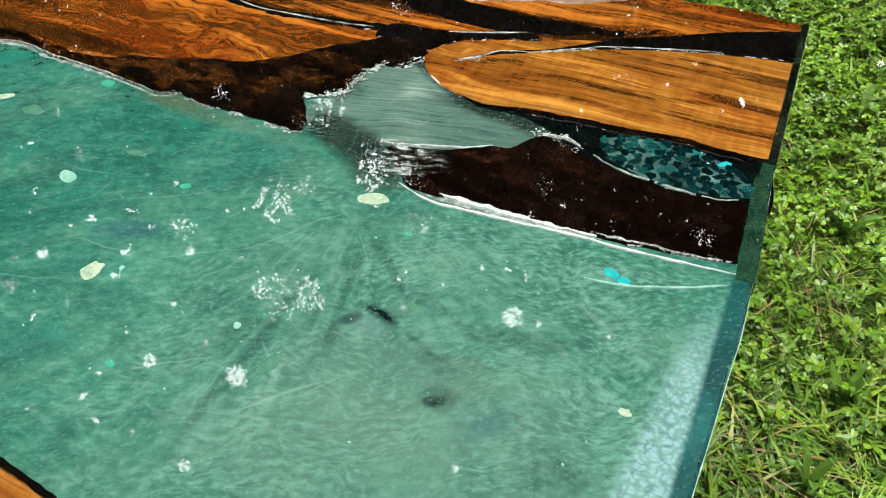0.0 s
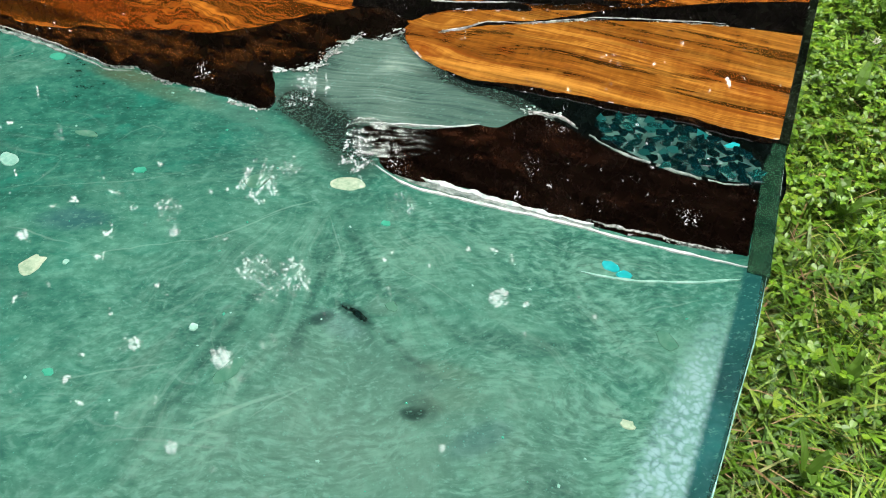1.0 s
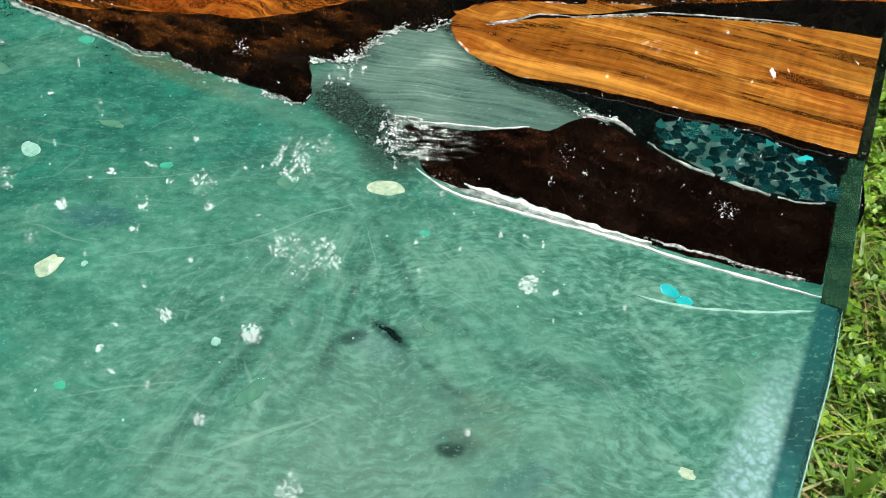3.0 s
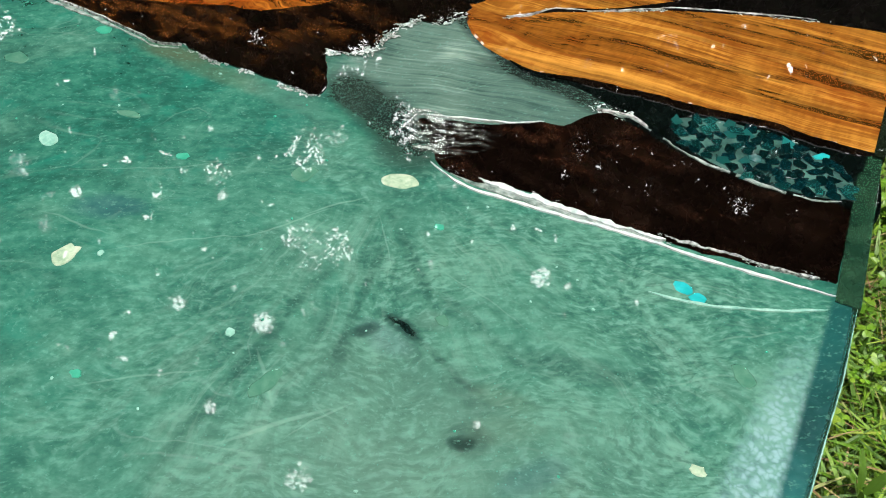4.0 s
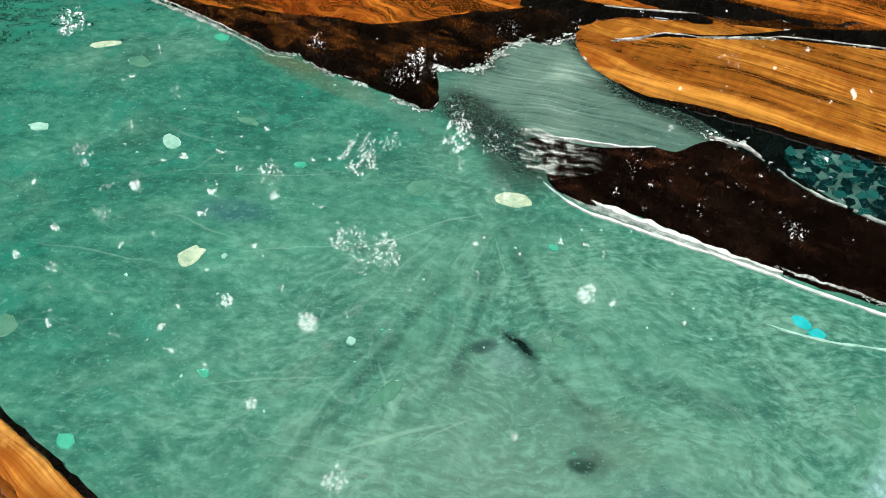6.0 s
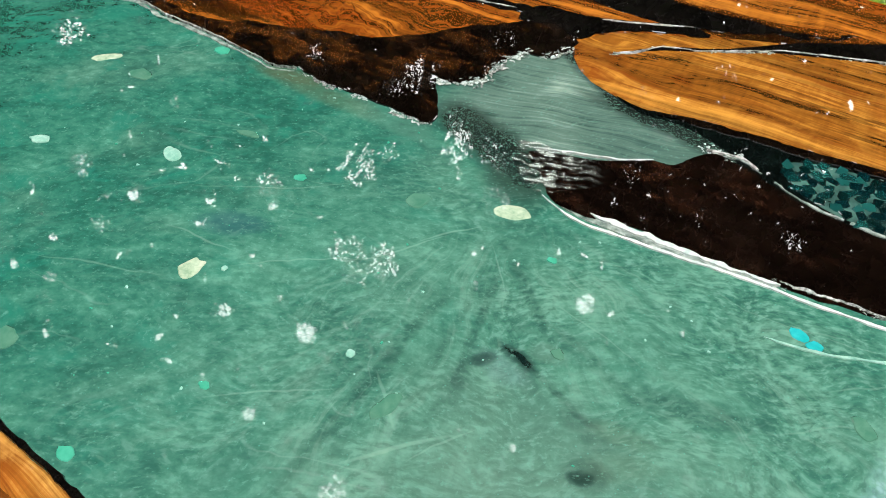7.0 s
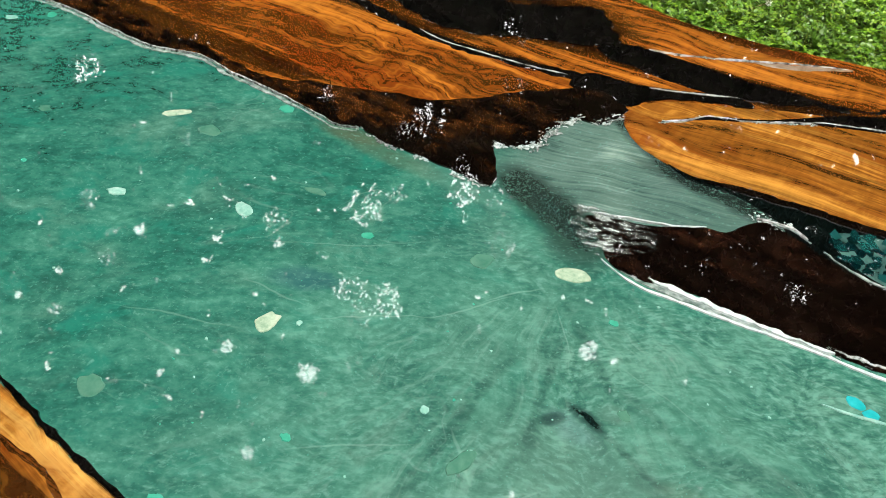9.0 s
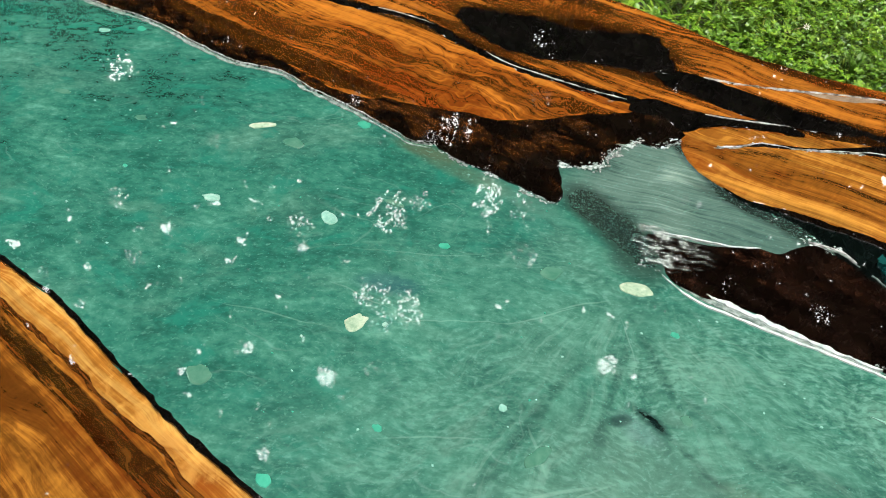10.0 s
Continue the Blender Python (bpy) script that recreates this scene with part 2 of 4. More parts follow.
    where = k.math("MULTIPLY", k.step(k.noise(k.coord, 19, 2), 0.50, 0.66), k.math("MULTIPLY", k.step(u, -0.24, -0.14), k.step(v, -0.05, -0.09)))
    col = k.mix(k.math("MULTIPLY", where, k.step(rings, 0.30, 1.0, 0.0, 0.26)), col, (0.17, 0.29, 0.24))
    col = k.mix(k.math("MULTIPLY", where, k.step(rings, -0.30, -1.0, 0.0, 0.30)), col, (0.016, 0.066, 0.054))
    col = k.vec("MAXIMUM", col, (0.010, 0.070, 0.052))
    # marks and threads, broken up by the streaks of the pour
    torn, soft, eased = k.warp(k.coord, 95, 0.0050, 3), k.warp(k.warp(k.coord, 22, 0.009, 2), 70, 0.003, 2), k.warp(k.warp(k.coord, 14, 0.020, 1), 60, 0.004, 2)
    broken = k.step(k.math("ADD", k.math("MULTIPLY", mottle, 0.5), k.math("MULTIPLY", patch, 0.5)), 0.60, 0.42, 0.45, 1.0)
    for cx, cy, rx, ry, turn, hard, tint in MARKS + THREADS:
        thread = tint == THREADS[0][6]
        d = k.vec("SUBTRACT", eased if thread else torn if rx < 0.010 or tint == SMOKE else soft, (cx, cy, 0.0))
        a = k.vec("DOT_PRODUCT", d, (math.cos(turn) / rx, math.sin(turn) / rx, 0.0))
        b = k.vec("DOT_PRODUCT", d, (-math.sin(turn) / ry, math.cos(turn) / ry, 0.0))
        e = k.math("ADD", k.math("MULTIPLY", a, a), k.math("MULTIPLY", b, b))
        fac = k.step(e, 0.05, 2.0, hard, 0.0)
        if tint in (DARK, DEEP) and rx > 0.010:
            fac = k.math("MULTIPLY", k.math("MULTIPLY", fac, broken), 0.8)
        col = k.mix(fac, col, tint)
    # fine white wisps
    wisp = k.noise(k.vec("MULTIPLY", k.warp(w, 9, 0.06, 1), (9, 26, 1)), 1.0, 2, 0.5, 0.5)
    hair = k.step(k.math("ABSOLUTE", k.math("SUBTRACT", wisp, 0.5)), 0.0, 0.007, 1.0, 0.0)
    hair = k.math("MULTIPLY", hair, k.step(k.noise(k.coord, 17, 2), 0.50, 0.68))
    col = k.mix(k.math("MULTIPLY", hair, 0.16), col, (0.27, 0.38, 0.33))
    # crinkled pale blue patch: light from the free end's face painted into the resin
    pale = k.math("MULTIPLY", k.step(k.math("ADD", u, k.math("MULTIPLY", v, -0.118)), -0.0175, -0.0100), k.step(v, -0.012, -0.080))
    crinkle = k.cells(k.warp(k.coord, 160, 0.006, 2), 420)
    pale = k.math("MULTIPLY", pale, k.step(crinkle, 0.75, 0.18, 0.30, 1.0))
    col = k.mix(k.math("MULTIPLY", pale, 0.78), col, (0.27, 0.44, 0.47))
    # clear resin at the very edge: darker inner reflection and caustic spots painted in
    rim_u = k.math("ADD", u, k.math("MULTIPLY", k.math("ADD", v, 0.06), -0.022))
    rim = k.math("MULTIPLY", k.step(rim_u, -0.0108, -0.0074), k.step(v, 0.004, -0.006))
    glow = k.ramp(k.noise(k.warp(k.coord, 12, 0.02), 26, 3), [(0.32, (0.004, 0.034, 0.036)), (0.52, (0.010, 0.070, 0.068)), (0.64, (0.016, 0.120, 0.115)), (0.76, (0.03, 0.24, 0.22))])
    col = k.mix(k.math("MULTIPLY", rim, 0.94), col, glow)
    # pigment dust
    fleck = k.noise(k.vec("MULTIPLY", w, (1.0, 1.4, 1.0)), 420, 3, 0.65)
    col = k.mix(k.step(fleck, 0.55, 0.74, 0.0, 0.45), col, (0.13, 0.30, 0.235))
    col = k.mix(k.step(fleck, 0.44, 0.26, 0.0, 0.14), col, (0.012, 0.062, 0.050))
    speck = k.cells(k.coord, 300)
    col = k.mix(k.step(speck, 0.0, 0.14, 0.45, 0.0), col, (0.09, 0.36, 0.28))
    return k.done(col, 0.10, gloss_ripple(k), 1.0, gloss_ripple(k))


def wood(name, dark, mid, light, shift, figure=0.02, burn=0.45, curl=False, knots=(), lean=0.0, blot=0.0, burns=()):
    """Oiled wood whose grain runs along x, leaning by the given slope."""
    k = Nodes(name)
    cu, cv, cz = k.split(k.coord)
    run = k.join(k.math("ADD", cu, shift), k.math("ADD", k.math("SUBTRACT", cv, k.math("MULTIPLY", cu, lean)), shift * 0.37), cz)
    w = k.warp(k.warp(run, 5.0, figure * 2.4, 2), 21, figure * 0.42, 2)
    if curl:
        # swirled figure in the rounded lobe
        at = k.math("MULTIPLY", k.math("MULTIPLY", k.step(cu, -0.46, -0.34), k.step(cu, -0.22, -0.27)), k.step(cv, 0.125, 0.10))
        push = k.vec("SUBTRACT", k.noise(k.coord, 24, 3, colour=True), (0.5, 0.5, 0.5))
        w = k.vec("ADD", w, k.vec("MULTIPLY", push, k.join(0.0, k.math("MULTIPLY", at, 0.045))))
    for kx, ky, size in knots:
        # grain bends round a knot
        away = k.vec("SUBTRACT", k.coord, (kx, ky, 0.0))
        d = k.vec("LENGTH", k.vec("MULTIPLY", away, (0.5, 1.0, 0.0)))
        pull = k.step(d, 0.0, size, 1.0, 0.0)
        w = k.vec("ADD", w, k.vec("MULTIPLY", away, k.join(0.0, k.math("MULTIPLY", pull, 1.3))))
    broad = k.noise(k.vec("MULTIPLY", w, (3.5, 34, 20)), 1.0, 4, 0.58, 0.4)
    lines = k.noise(k.vec("MULTIPLY", w, (10, 150, 60)), 1.0, 6, 0.66, 0.3)
    fibre = k.noise(k.vec("MULTIPLY", w, (30, 900, 200)), 1.0, 4, 0.65)
    flame = k.noise(k.vec("MULTIPLY", k.warp(run, 60, 0.006, 2), (190, 34, 20)), 1.0, 3, 0.6)
    tone = k.math("ADD", k.math("MULTIPLY", broad, 0.34), k.math("MULTIPLY", lines, 0.38))
    tone = k.math("ADD", tone, k.math("MULTIPLY", fibre, 0.18))
    tone = k.math("ADD", tone, k.math("MULTIPLY", flame, 0.10))
    half = tuple(0.5 * d + 0.5 * m for d, m in zip(dark, mid))
    col = k.ramp(tone, [(0.37, dark), (0.43, half), (0.485, mid), (0.55, light), (0.64, tuple(1.35 * v for v in light))])
    # redder heartwood in long patches
    red = (mid[0] * 0.80, mid[1] * 0.45, mid[2] * 0.45)
    heart = k.noise(k.vec("MULTIPLY", w, (6, 26, 9)), 1.0, 4, 0.6, 0.5)
    col = k.mix(k.math("MULTIPLY", k.step(heart, 0.48, 0.66, 0.0, 0.60), k.step(tone, 0.60, 0.46, 0.35, 1.0)), col, red)
    # dark mineral streaks with frayed flanks
    vein = k.noise(k.vec("MULTIPLY", w, (4.0, 62, 30)), 1.0, 5, 0.60, 0.4)
    vein = k.math("ADD", vein, k.math("MULTIPLY", k.math("SUBTRACT", lines, 0.5), 0.55))
    col = k.mix(k.step(vein, 0.49, 0.70, 0.0, burn), col, tuple(0.55 * d for d in dark))
    thin = k.noise(k.vec("MULTIPLY", w, (6.0, 300, 60)), 1.0, 3, 0.6)
    col = k.mix(k.step(thin, 0.52, 0.76, 0.0, 0.42), col, tuple(0.7 * d for d in dark))
    for kx, ky, size in knots:
        away = k.vec("SUBTRACT", k.warp(k.coord, 70, 0.010, 3), (kx, ky, 0.0))
        d = k.vec("LENGTH", k.vec("MULTIPLY", away, (0.6, 1.0, 0.0)))
        col = k.mix(k.step(d, size * 0.10, size * 0.75, 0.66, 0.0), col, tuple(0.5 * v for v in red))
    if blot:
        cloud = k.noise(k.vec("MULTIPLY", k.warp(run, 40, 0.02, 3), (26, 60, 30)), 1.0, 5, 0.62, 0.5)
        col = k.mix(k.step(cloud, 0.50, 0.68, 0.0, blot), col, half)
        col = k.mix(k.step(cloud, 0.48, 0.34, 0.0, 0.8 * blot), col, light)
    frayed = k.vec("ADD", k.coord, k.vec("MULTIPLY", k.vec("SUBTRACT", k.noise(k.vec("MULTIPLY", run, (14, 170, 40)), 1.0, 5, 0.66, colour=True), (0.5, 0.5, 0.5)), (0.09, 0.022, 0.0)))
    for bx, by, rx, ry, turn, hard in burns:
        d = k.vec("SUBTRACT", frayed, (bx, by, 0.0))
        a = k.vec("DOT_PRODUCT", d, (math.cos(turn) / rx, math.sin(turn) / rx, 0.0))
        b = k.vec("DOT_PRODUCT", d, (-math.sin(turn) / ry, math.cos(turn) / ry, 0.0))
        e = k.math("ADD", k.math("MULTIPLY", a, a), k.math("MULTIPLY", b, b))
        col = k.mix(k.step(e, 0.5, 1.7, hard, 0.0), col, (0.006, 0.0024, 0.0012))
    if curl:
        # drying checks that cross the lobe
        slant = k.math("ADD", k.math("MULTIPLY", cu, 55), k.math("MULTIPLY", cv, 62))
        slant = k.math("ADD", slant, k.math("MULTIPLY", k.noise(k.coord, 40, 2), 0.8))
        gap = k.math("ABSOLUTE", k.math("SUBTRACT", k.math("FRACT", slant), 0.5))
        check = k.math("MULTIPLY", k.step(gap, 0.0, 0.045, 1.0, 0.0), k.math("MULTIPLY", at, k.step(k.noise(k.coord, 60, 2), 0.46, 0.60)))
        col = k.mix(k.math("MULTIPLY", check, 0.60), col, tuple(0.8 * d for d in dark))
    pore = k.noise(k.vec("MULTIPLY", w, (110, 1700, 300)), 1.0, 2, 0.5)
    col = k.mix(k.step(pore, 0.58, 0.74, 0.0, 0.35), col, dark)
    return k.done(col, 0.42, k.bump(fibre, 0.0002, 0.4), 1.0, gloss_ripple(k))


def bark(name, base, warm, amount):
    k = Nodes(name)
    w = k.warp(k.coord, 60, 0.010, 3)
    n = k.noise(k.vec("MULTIPLY", w, (55, 120, 90)), 1.0, 7, 0.72, 0.4)
    blot = k.noise(k.vec("MULTIPLY", w, (0.6, 1.3, 1.0)), 34, 5, 0.66)
    blot = k.math("ADD", blot, k.step(k.split(k.coord)[0], -0.28, -0.42, 0.0, 0.20))
    col = k.ramp(n, [(0.30, tuple(b * 0.35 for b in base)), (0.52, base), (0.64, tuple(b * 2.6 for b in base)), (0.76, tuple(b * 5.0 for b in base))])
    col = k.mix(k.math("MULTIPLY", k.step(blot, 0.47, 0.66), k.step(n, 0.46, 0.62, 0.0, amount)), col, warm)
    col = k.mix(k.math("MULTIPLY", k.step(blot, 0.56, 0.72), k.step(n, 0.56, 0.70, 0.0, amount)), col, tuple(2.2 * c for c in warm))
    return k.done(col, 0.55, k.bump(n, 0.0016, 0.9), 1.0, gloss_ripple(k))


def plain(name, lo, hi, scale, rough, relief=0.0, coat=0.0, detail=4.0):
    k = Nodes(name)
    n = k.noise(k.coord, scale, detail, 0.6, 0.3)
    col = k.ramp(n, [(0.32, lo), (0.68, hi)])
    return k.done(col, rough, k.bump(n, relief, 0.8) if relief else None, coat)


def chips(name, stops, rough, coat=0.0):
    k = Nodes(name)
    col = k.ramp(k.info("object"), stops)
    n = k.noise(k.coord, 320, 3)
    col = k.mix(k.step(n, 0.50, 0.78, 0.0, 0.35), col, (0.006, 0.045, 0.042))
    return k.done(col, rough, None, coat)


def leafy(name, stops, rough, through_light=0.18, by="island"):
    k = Nodes(name)
    col = k.ramp(k.info(by), stops)
    n = k.noise(k.coord, 9, 2)
    col = k.mix(k.step(n, 0.35, 0.7, 0.0, 0.45), col, tuple(0.5 * a for a in stops[0][1]))
    mat = k.done(col, rough)
    k.bsdf.inputs["Specular IOR Level"].default_value = 0.4
    if through_light:
        tr = k.t.nodes.new("ShaderNodeBsdfTranslucent")
        k.put(tr.inputs[0], col)
        mx = k.t.nodes.new("ShaderNodeMixShader")
        mx.inputs[0].default_value = through_light
        out = k.t.nodes["Material Output"]
        k.t.links.new(k.bsdf.outputs[0], mx.inputs[1])
        k.t.links.new(tr.outputs[0], mx.inputs[2])
        k.t.links.new(mx.outputs[0], out.inputs[0])
    return mat


def foam_film():
    k = Nodes("foam_film")
    u, v, _ = k.split(k.warp(k.coord, 50, 0.012, 3))
    su = k.math("ADD", u, k.math("MULTIPLY", v, 0.35))
    n = k.noise(k.join(k.math("MULTIPLY", su, 60), k.math("MULTIPLY", k.math("SUBTRACT", v, k.math("MULTIPLY", u, 0.25)), 420)), 1.0, 5, 0.65)
    spots = k.noise(k.coord, 230, 3, 0.6)
    fade = k.math("MULTIPLY", k.step(u, -0.150, -0.180), k.step(u, -0.198, -0.184))
    edge = k.math("ADD", k.math("MULTIPLY", n, 0.62), k.math("MULTIPLY", spots, 0.38))
    fac = k.math("MULTIPLY", k.step(edge, 0.48, 0.64), fade)
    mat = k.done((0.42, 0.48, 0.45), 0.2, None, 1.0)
    clear = k.t.nodes.new("ShaderNodeBsdfTransparent")
    mx = k.t.nodes.new("ShaderNodeMixShader")
    k.t.links.new(fac, mx.inputs[0])
    k.t.links.new(clear.outputs[0], mx.inputs[1])
    k.t.links.new(k.bsdf.outputs[0], mx.inputs[2])
    k.t.links.new(mx.outputs[0], k.t.nodes["Material Output"].inputs[0])
    return mat


M_VEIL = foam_film()
M_RIVER = resin_river()
M_EDGE_GREEN = plain("green_edge_resin", (0.005, 0.024, 0.014), (0.022, 0.066, 0.036), 60, 0.08, 0.0, 1.0)
M_POCKET = plain("dark_pocket_resin", (0.0008, 0.0014, 0.0013), (0.0025, 0.0050, 0.0045), 70, 0.05, 0.0, 1.0)
M_WOOD_FAR = wood("oiled_wood_far", (0.022, 0.0060, 0.0015), (0.170, 0.049, 0.0060), (0.43, 0.150, 0.019), 0.0, 0.020, 0.60, True, ((-0.345, 0.088, 0.014), (-0.16, 0.218, 0.010)), 0.0, 0.16,
                  ((-0.318, 0.174, 0.086, 0.033, 0.20, 0.95), (-0.165, 0.169, 0.096, 0.013, 0.06, 0.92), (-0.480, 0.044, 0.120, 0.009, -0.03, 0.85), (-0.640, 0.042, 0.090, 0.010, 0.0, 0.85), 
                   (-0.420, 0.129, 0.100, 0.005, 0.05, 0.80), (-0.300, 0.126, 0.100, 0.004, 0.0, 0.70), (-0.560, 0.170, 0.100, 0.012, -0.1, 0.75), (-0.350, 0.232, 0.070, 0.005, -0.08, 0.75), (-0.190, 0.224, 0.060, 0.004, 0.0, 0.70), (-0.050, 0.222, 0.040, 0.0016, 0.05, 0.55)))
M_WOOD_TONGUE = wood("golden_wood", (0.046, 0.014, 0.0028), (0.250, 0.090, 0.012), (0.52, 0.236, 0.038), 3.1, 0.012, 0.55, False, ((-0.150, 0.108, 0.008), (-0.195, 0.108, 0.022)), 0.02, 0.28,
                     ((-0.020, 0.162, 0.060, 0.0035, -0.08, 0.55), (-0.010, 0.132, 0.050, 0.0050, -0.05, 0.60), (-0.080, 0.120, 0.050, 0.0016, 0.05, 0.55), (-0.165, 0.122, 0.020, 0.0030, 0.5, 0.50), (-0.030, 0.106, 0.040, 0.0022, 0.0, 0.55)))
M_WOOD_NEAR = wood("brown_wood_near", (0.024, 0.0070, 0.0016), (0.135, 0.044, 0.0060), (0.36, 0.145, 0.020), 9.7, 0.010, 0.70, False, ((-0.36, -0.235, 0.020),), -0.12, 0.75,
                   ((-0.300, -0.213, 0.110, 0.0036, -0.13, 0.70), (-0.385, -0.206, 0.050, 0.0030, -0.05, 0.70), (-0.405, -0.232, 0.022, 0.0030, -0.2, 0.85), (-0.340, -0.262, 0.050, 0.0040, -0.15, 0.60)))
M_SAP = wood("pale_sapwood", (0.080, 0.023, 0.004), (0.37, 0.150, 0.022), (0.66, 0.36, 0.085), 5.2, 0.008, 0.45, False, ((-0.262, -0.205, 0.013), (-0.285, -0.203, 0.012), (-0.43, -0.187, 0.012), (-0.225, -0.210, 0.020)), -0.12, 0.55)
M_BARK = bark("charred_bark", (0.0034, 0.0021, 0.0014), (0.085, 0.027, 0.006), 0.85)
M_ISLAND = bark("dark_bark_island", (0.0034, 0.0018, 0.0012), (0.024, 0.0085, 0.0042), 0.85)
M_GROWTH = wood("growth_line", (0.012, 0.0035, 0.001), (0.045, 0.013, 0.0025), (0.16, 0.05, 0.008), 7.3, 0.010, 0.9, False, (), -0.12)
M_BLACK = plain("black_resin", (0.0012, 0.0012, 0.0011), (0.0050, 0.0042, 0.0036), 60, 0.18, 0.0004, 1.0)
M_FOAM = plain("white_resin_foam", (0.36, 0.46, 0.44), (0.70, 0.74, 0.72), 260, 0.22, 0.0006, 1.0)
M_SEAM_GLINT = plain("seam_highlight", (0.012, 0.012, 0.012), (0.66, 0.66, 0.64), 210, 0.15, 0.0006, 1.0)
M_FROTH = plain("clear_froth", (0.010, 0.018, 0.016), (0.62, 0.66, 0.64), 520, 0.12, 0.0010, 1.0)
M_MIST = plain("grey_foam", (0.06, 0.10, 0.085), (0.40, 0.46, 0.43), 240, 0.2, 0.0004, 1.0)
M_STEEL = plain("black_steel", (0.012, 0.012, 0.013), (0.022, 0.022, 0.024), 40, 0.45)
M_GEM = chips("teal_glass", [(0.0, (0.0006, 0.005, 0.006)), (0.30, (0.001, 0.016, 0.020)), (0.55, (0.0008, 0.007, 0.007)), (0.80, (0.003, 0.036, 0.036)), (0.95, (0.008, 0.070, 0.064)), (1.0, (0.02, 0.40, 0.40))], 0.05, 1.0)
M_VEIN = plain("milky_vein", (0.001, 0.010, 0.011), (0.065, 0.145, 0.125), 60, 0.1, 0.0, 1.0)
M_FLAKE = plain("pale_shell", (0.22, 0.34, 0.23), (0.46, 0.55, 0.41), 330, 0.12, 0.0, 1.0)
M_FLAKE_DEEP = plain("sunken_shell", (0.045, 0.165, 0.112), (0.090, 0.215, 0.150), 160, 0.12, 0.0, 1.0)
M_FLAKE_MINT = plain("mint_flake", (0.15, 0.36, 0.29), (0.33, 0.55, 0.46), 330, 0.1, 0.0, 1.0)
M_FLAKE_BLUE = plain("turquoise_flake", (0.008, 0.30, 0.31), (0.03, 0.42, 0.43), 150, 0.1, 0.0, 1.0)
M_FLAKE_GREEN = plain("green_flake", (0.030, 0.27, 0.175), (0.060, 0.35, 0.24), 150, 0.1, 0.0, 1.0)
def lawn_soil():
    """Dark soil under the fine lawn, closed turf further out."""
    k = Nodes("lawn_ground")
    n = k.noise(k.coord, 55, 6, 0.62, 0.3)
    soil = k.ramp(n, [(0.32, (0.009, 0.013, 0.004)), (0.68, (0.042, 0.058, 0.010))])
    turf = k.ramp(n, [(0.30, (0.030, 0.062, 0.006)), (0.50, (0.085, 0.160, 0.010)), (0.70, (0.140, 0.230, 0.016))])
    far_off = k.vec("LENGTH", k.vec("SUBTRACT", k.warp(k.coord, 2.5, 0.5, 3), (0.45, 1.1, 0.0)))
    col = k.mix(k.step(far_off, 0.9, 1.6), soil, turf)
    col = k.mix(k.step(k.noise(k.coord, 1.3, 4), 0.45, 0.68, 0.0, 0.35), col, (0.16, 0.15, 0.03))
    return k.done(col, 0.9, k.bump(n, 0.006, 0.8))


M_SOIL = lawn_soil()
M_GRASS = leafy("grass_blades", [(0.0, (0.024, 0.070, 0.004)), (0.5, (0.088, 0.200, 0.007)), (0.90, (0.185, 0.300, 0.018)), (1.0, (0.28, 0.29, 0.06))], 0.5)
M_CLOVER = leafy("clover_leaves", [(0.0, (0.048, 0.125, 0.005)), (0.5, (0.100, 0.226, 0.008)), (1.0, (0.190, 0.315, 0.018))], 0.42)
M_LEAFLET = leafy("clover_leaflet", [(0.0, (0.066, 0.150, 0.005)), (0.5, (0.116, 0.230, 0.008)), (1.0, (0.190, 0.292, 0.018))], 0.42, 0.25, "object")
M_STRAW = leafy("dry_grass", [(0.0, (0.16, 0.10, 0.04)), (1.0, (0.34, 0.26, 0.13))], 0.7, 0.1)
M_BROAD = leafy("broad_leaf", [(0.0, (0.055, 0.135, 0.012)), (1.0, (0.110, 0.190, 0.022))], 0.42)
M_PETAL = plain("clover_blossom", (0.62, 0.60, 0.52), (0.80, 0.79, 0.74), 300, 0.7)
M_TRUNK = bark("tree_bark", (0.08, 0.06, 0.045), (0.12, 0.09, 0.06), 0.4)
M_CROWN = leafy("tree_leaves", [(0.0, (0.014, 0.026, 0.006)), (1.0, (0.028, 0.046, 0.010))], 0.6, 0.0)

# ---------------------------------------------------------------- building helpers


def part(name, bm, material, parent, label=""):
    me = bpy.data.meshes.new(name)
    bm.to_mesh(me)
    bm.free()
    me.materials.append(material)
    ob = new(name, me)
    ob.parent = parent
    if label:
        ob["label"] = label
    return ob


def spline(points, step=0.003, closed=False):
    """A smooth line through the given points, resampled at even steps."""
    p = [Vector((x, y)) for x, y in points]
    n = len(p)
    out = []
    for i in range(n if closed else n - 1):
        if closed:
            a, b, c, d = p[i - 1], p[i], p[(i + 1) % n], p[(i + 2) % n]
        else:
            a, b, c, d = p[max(i - 1, 0)], p[i], p[i + 1], p[min(i + 2, n - 1)]
        k = max(1, int((c - b).length / step))
        for j in range(k):
            s = j / k
            out.append(0.5 * ((2 * b) + (c - a) * s + (2 * a - 5 * b + 4 * c - d) * s * s + (3 * b - a - 3 * c + d) * s ** 3))
    if not closed:
        out.append(p[-1])
    return out


def roughen(line, amount, scale=120.0, seed=0.0):
    """Frays a line sideways with fine noise."""
    out = []
    for q in line:
        v = Vector((q.x * scale, q.y * scale, seed))
        out.append(q + amount * Vector((noise.noise(v), noise.noise(v + Vector((31, 7, 3))))) + 0.45 * amount * Vector((noise.noise(v * 2.7), noise.noise(v * 2.7 + Vector((9, 5, 1))))))
    return out


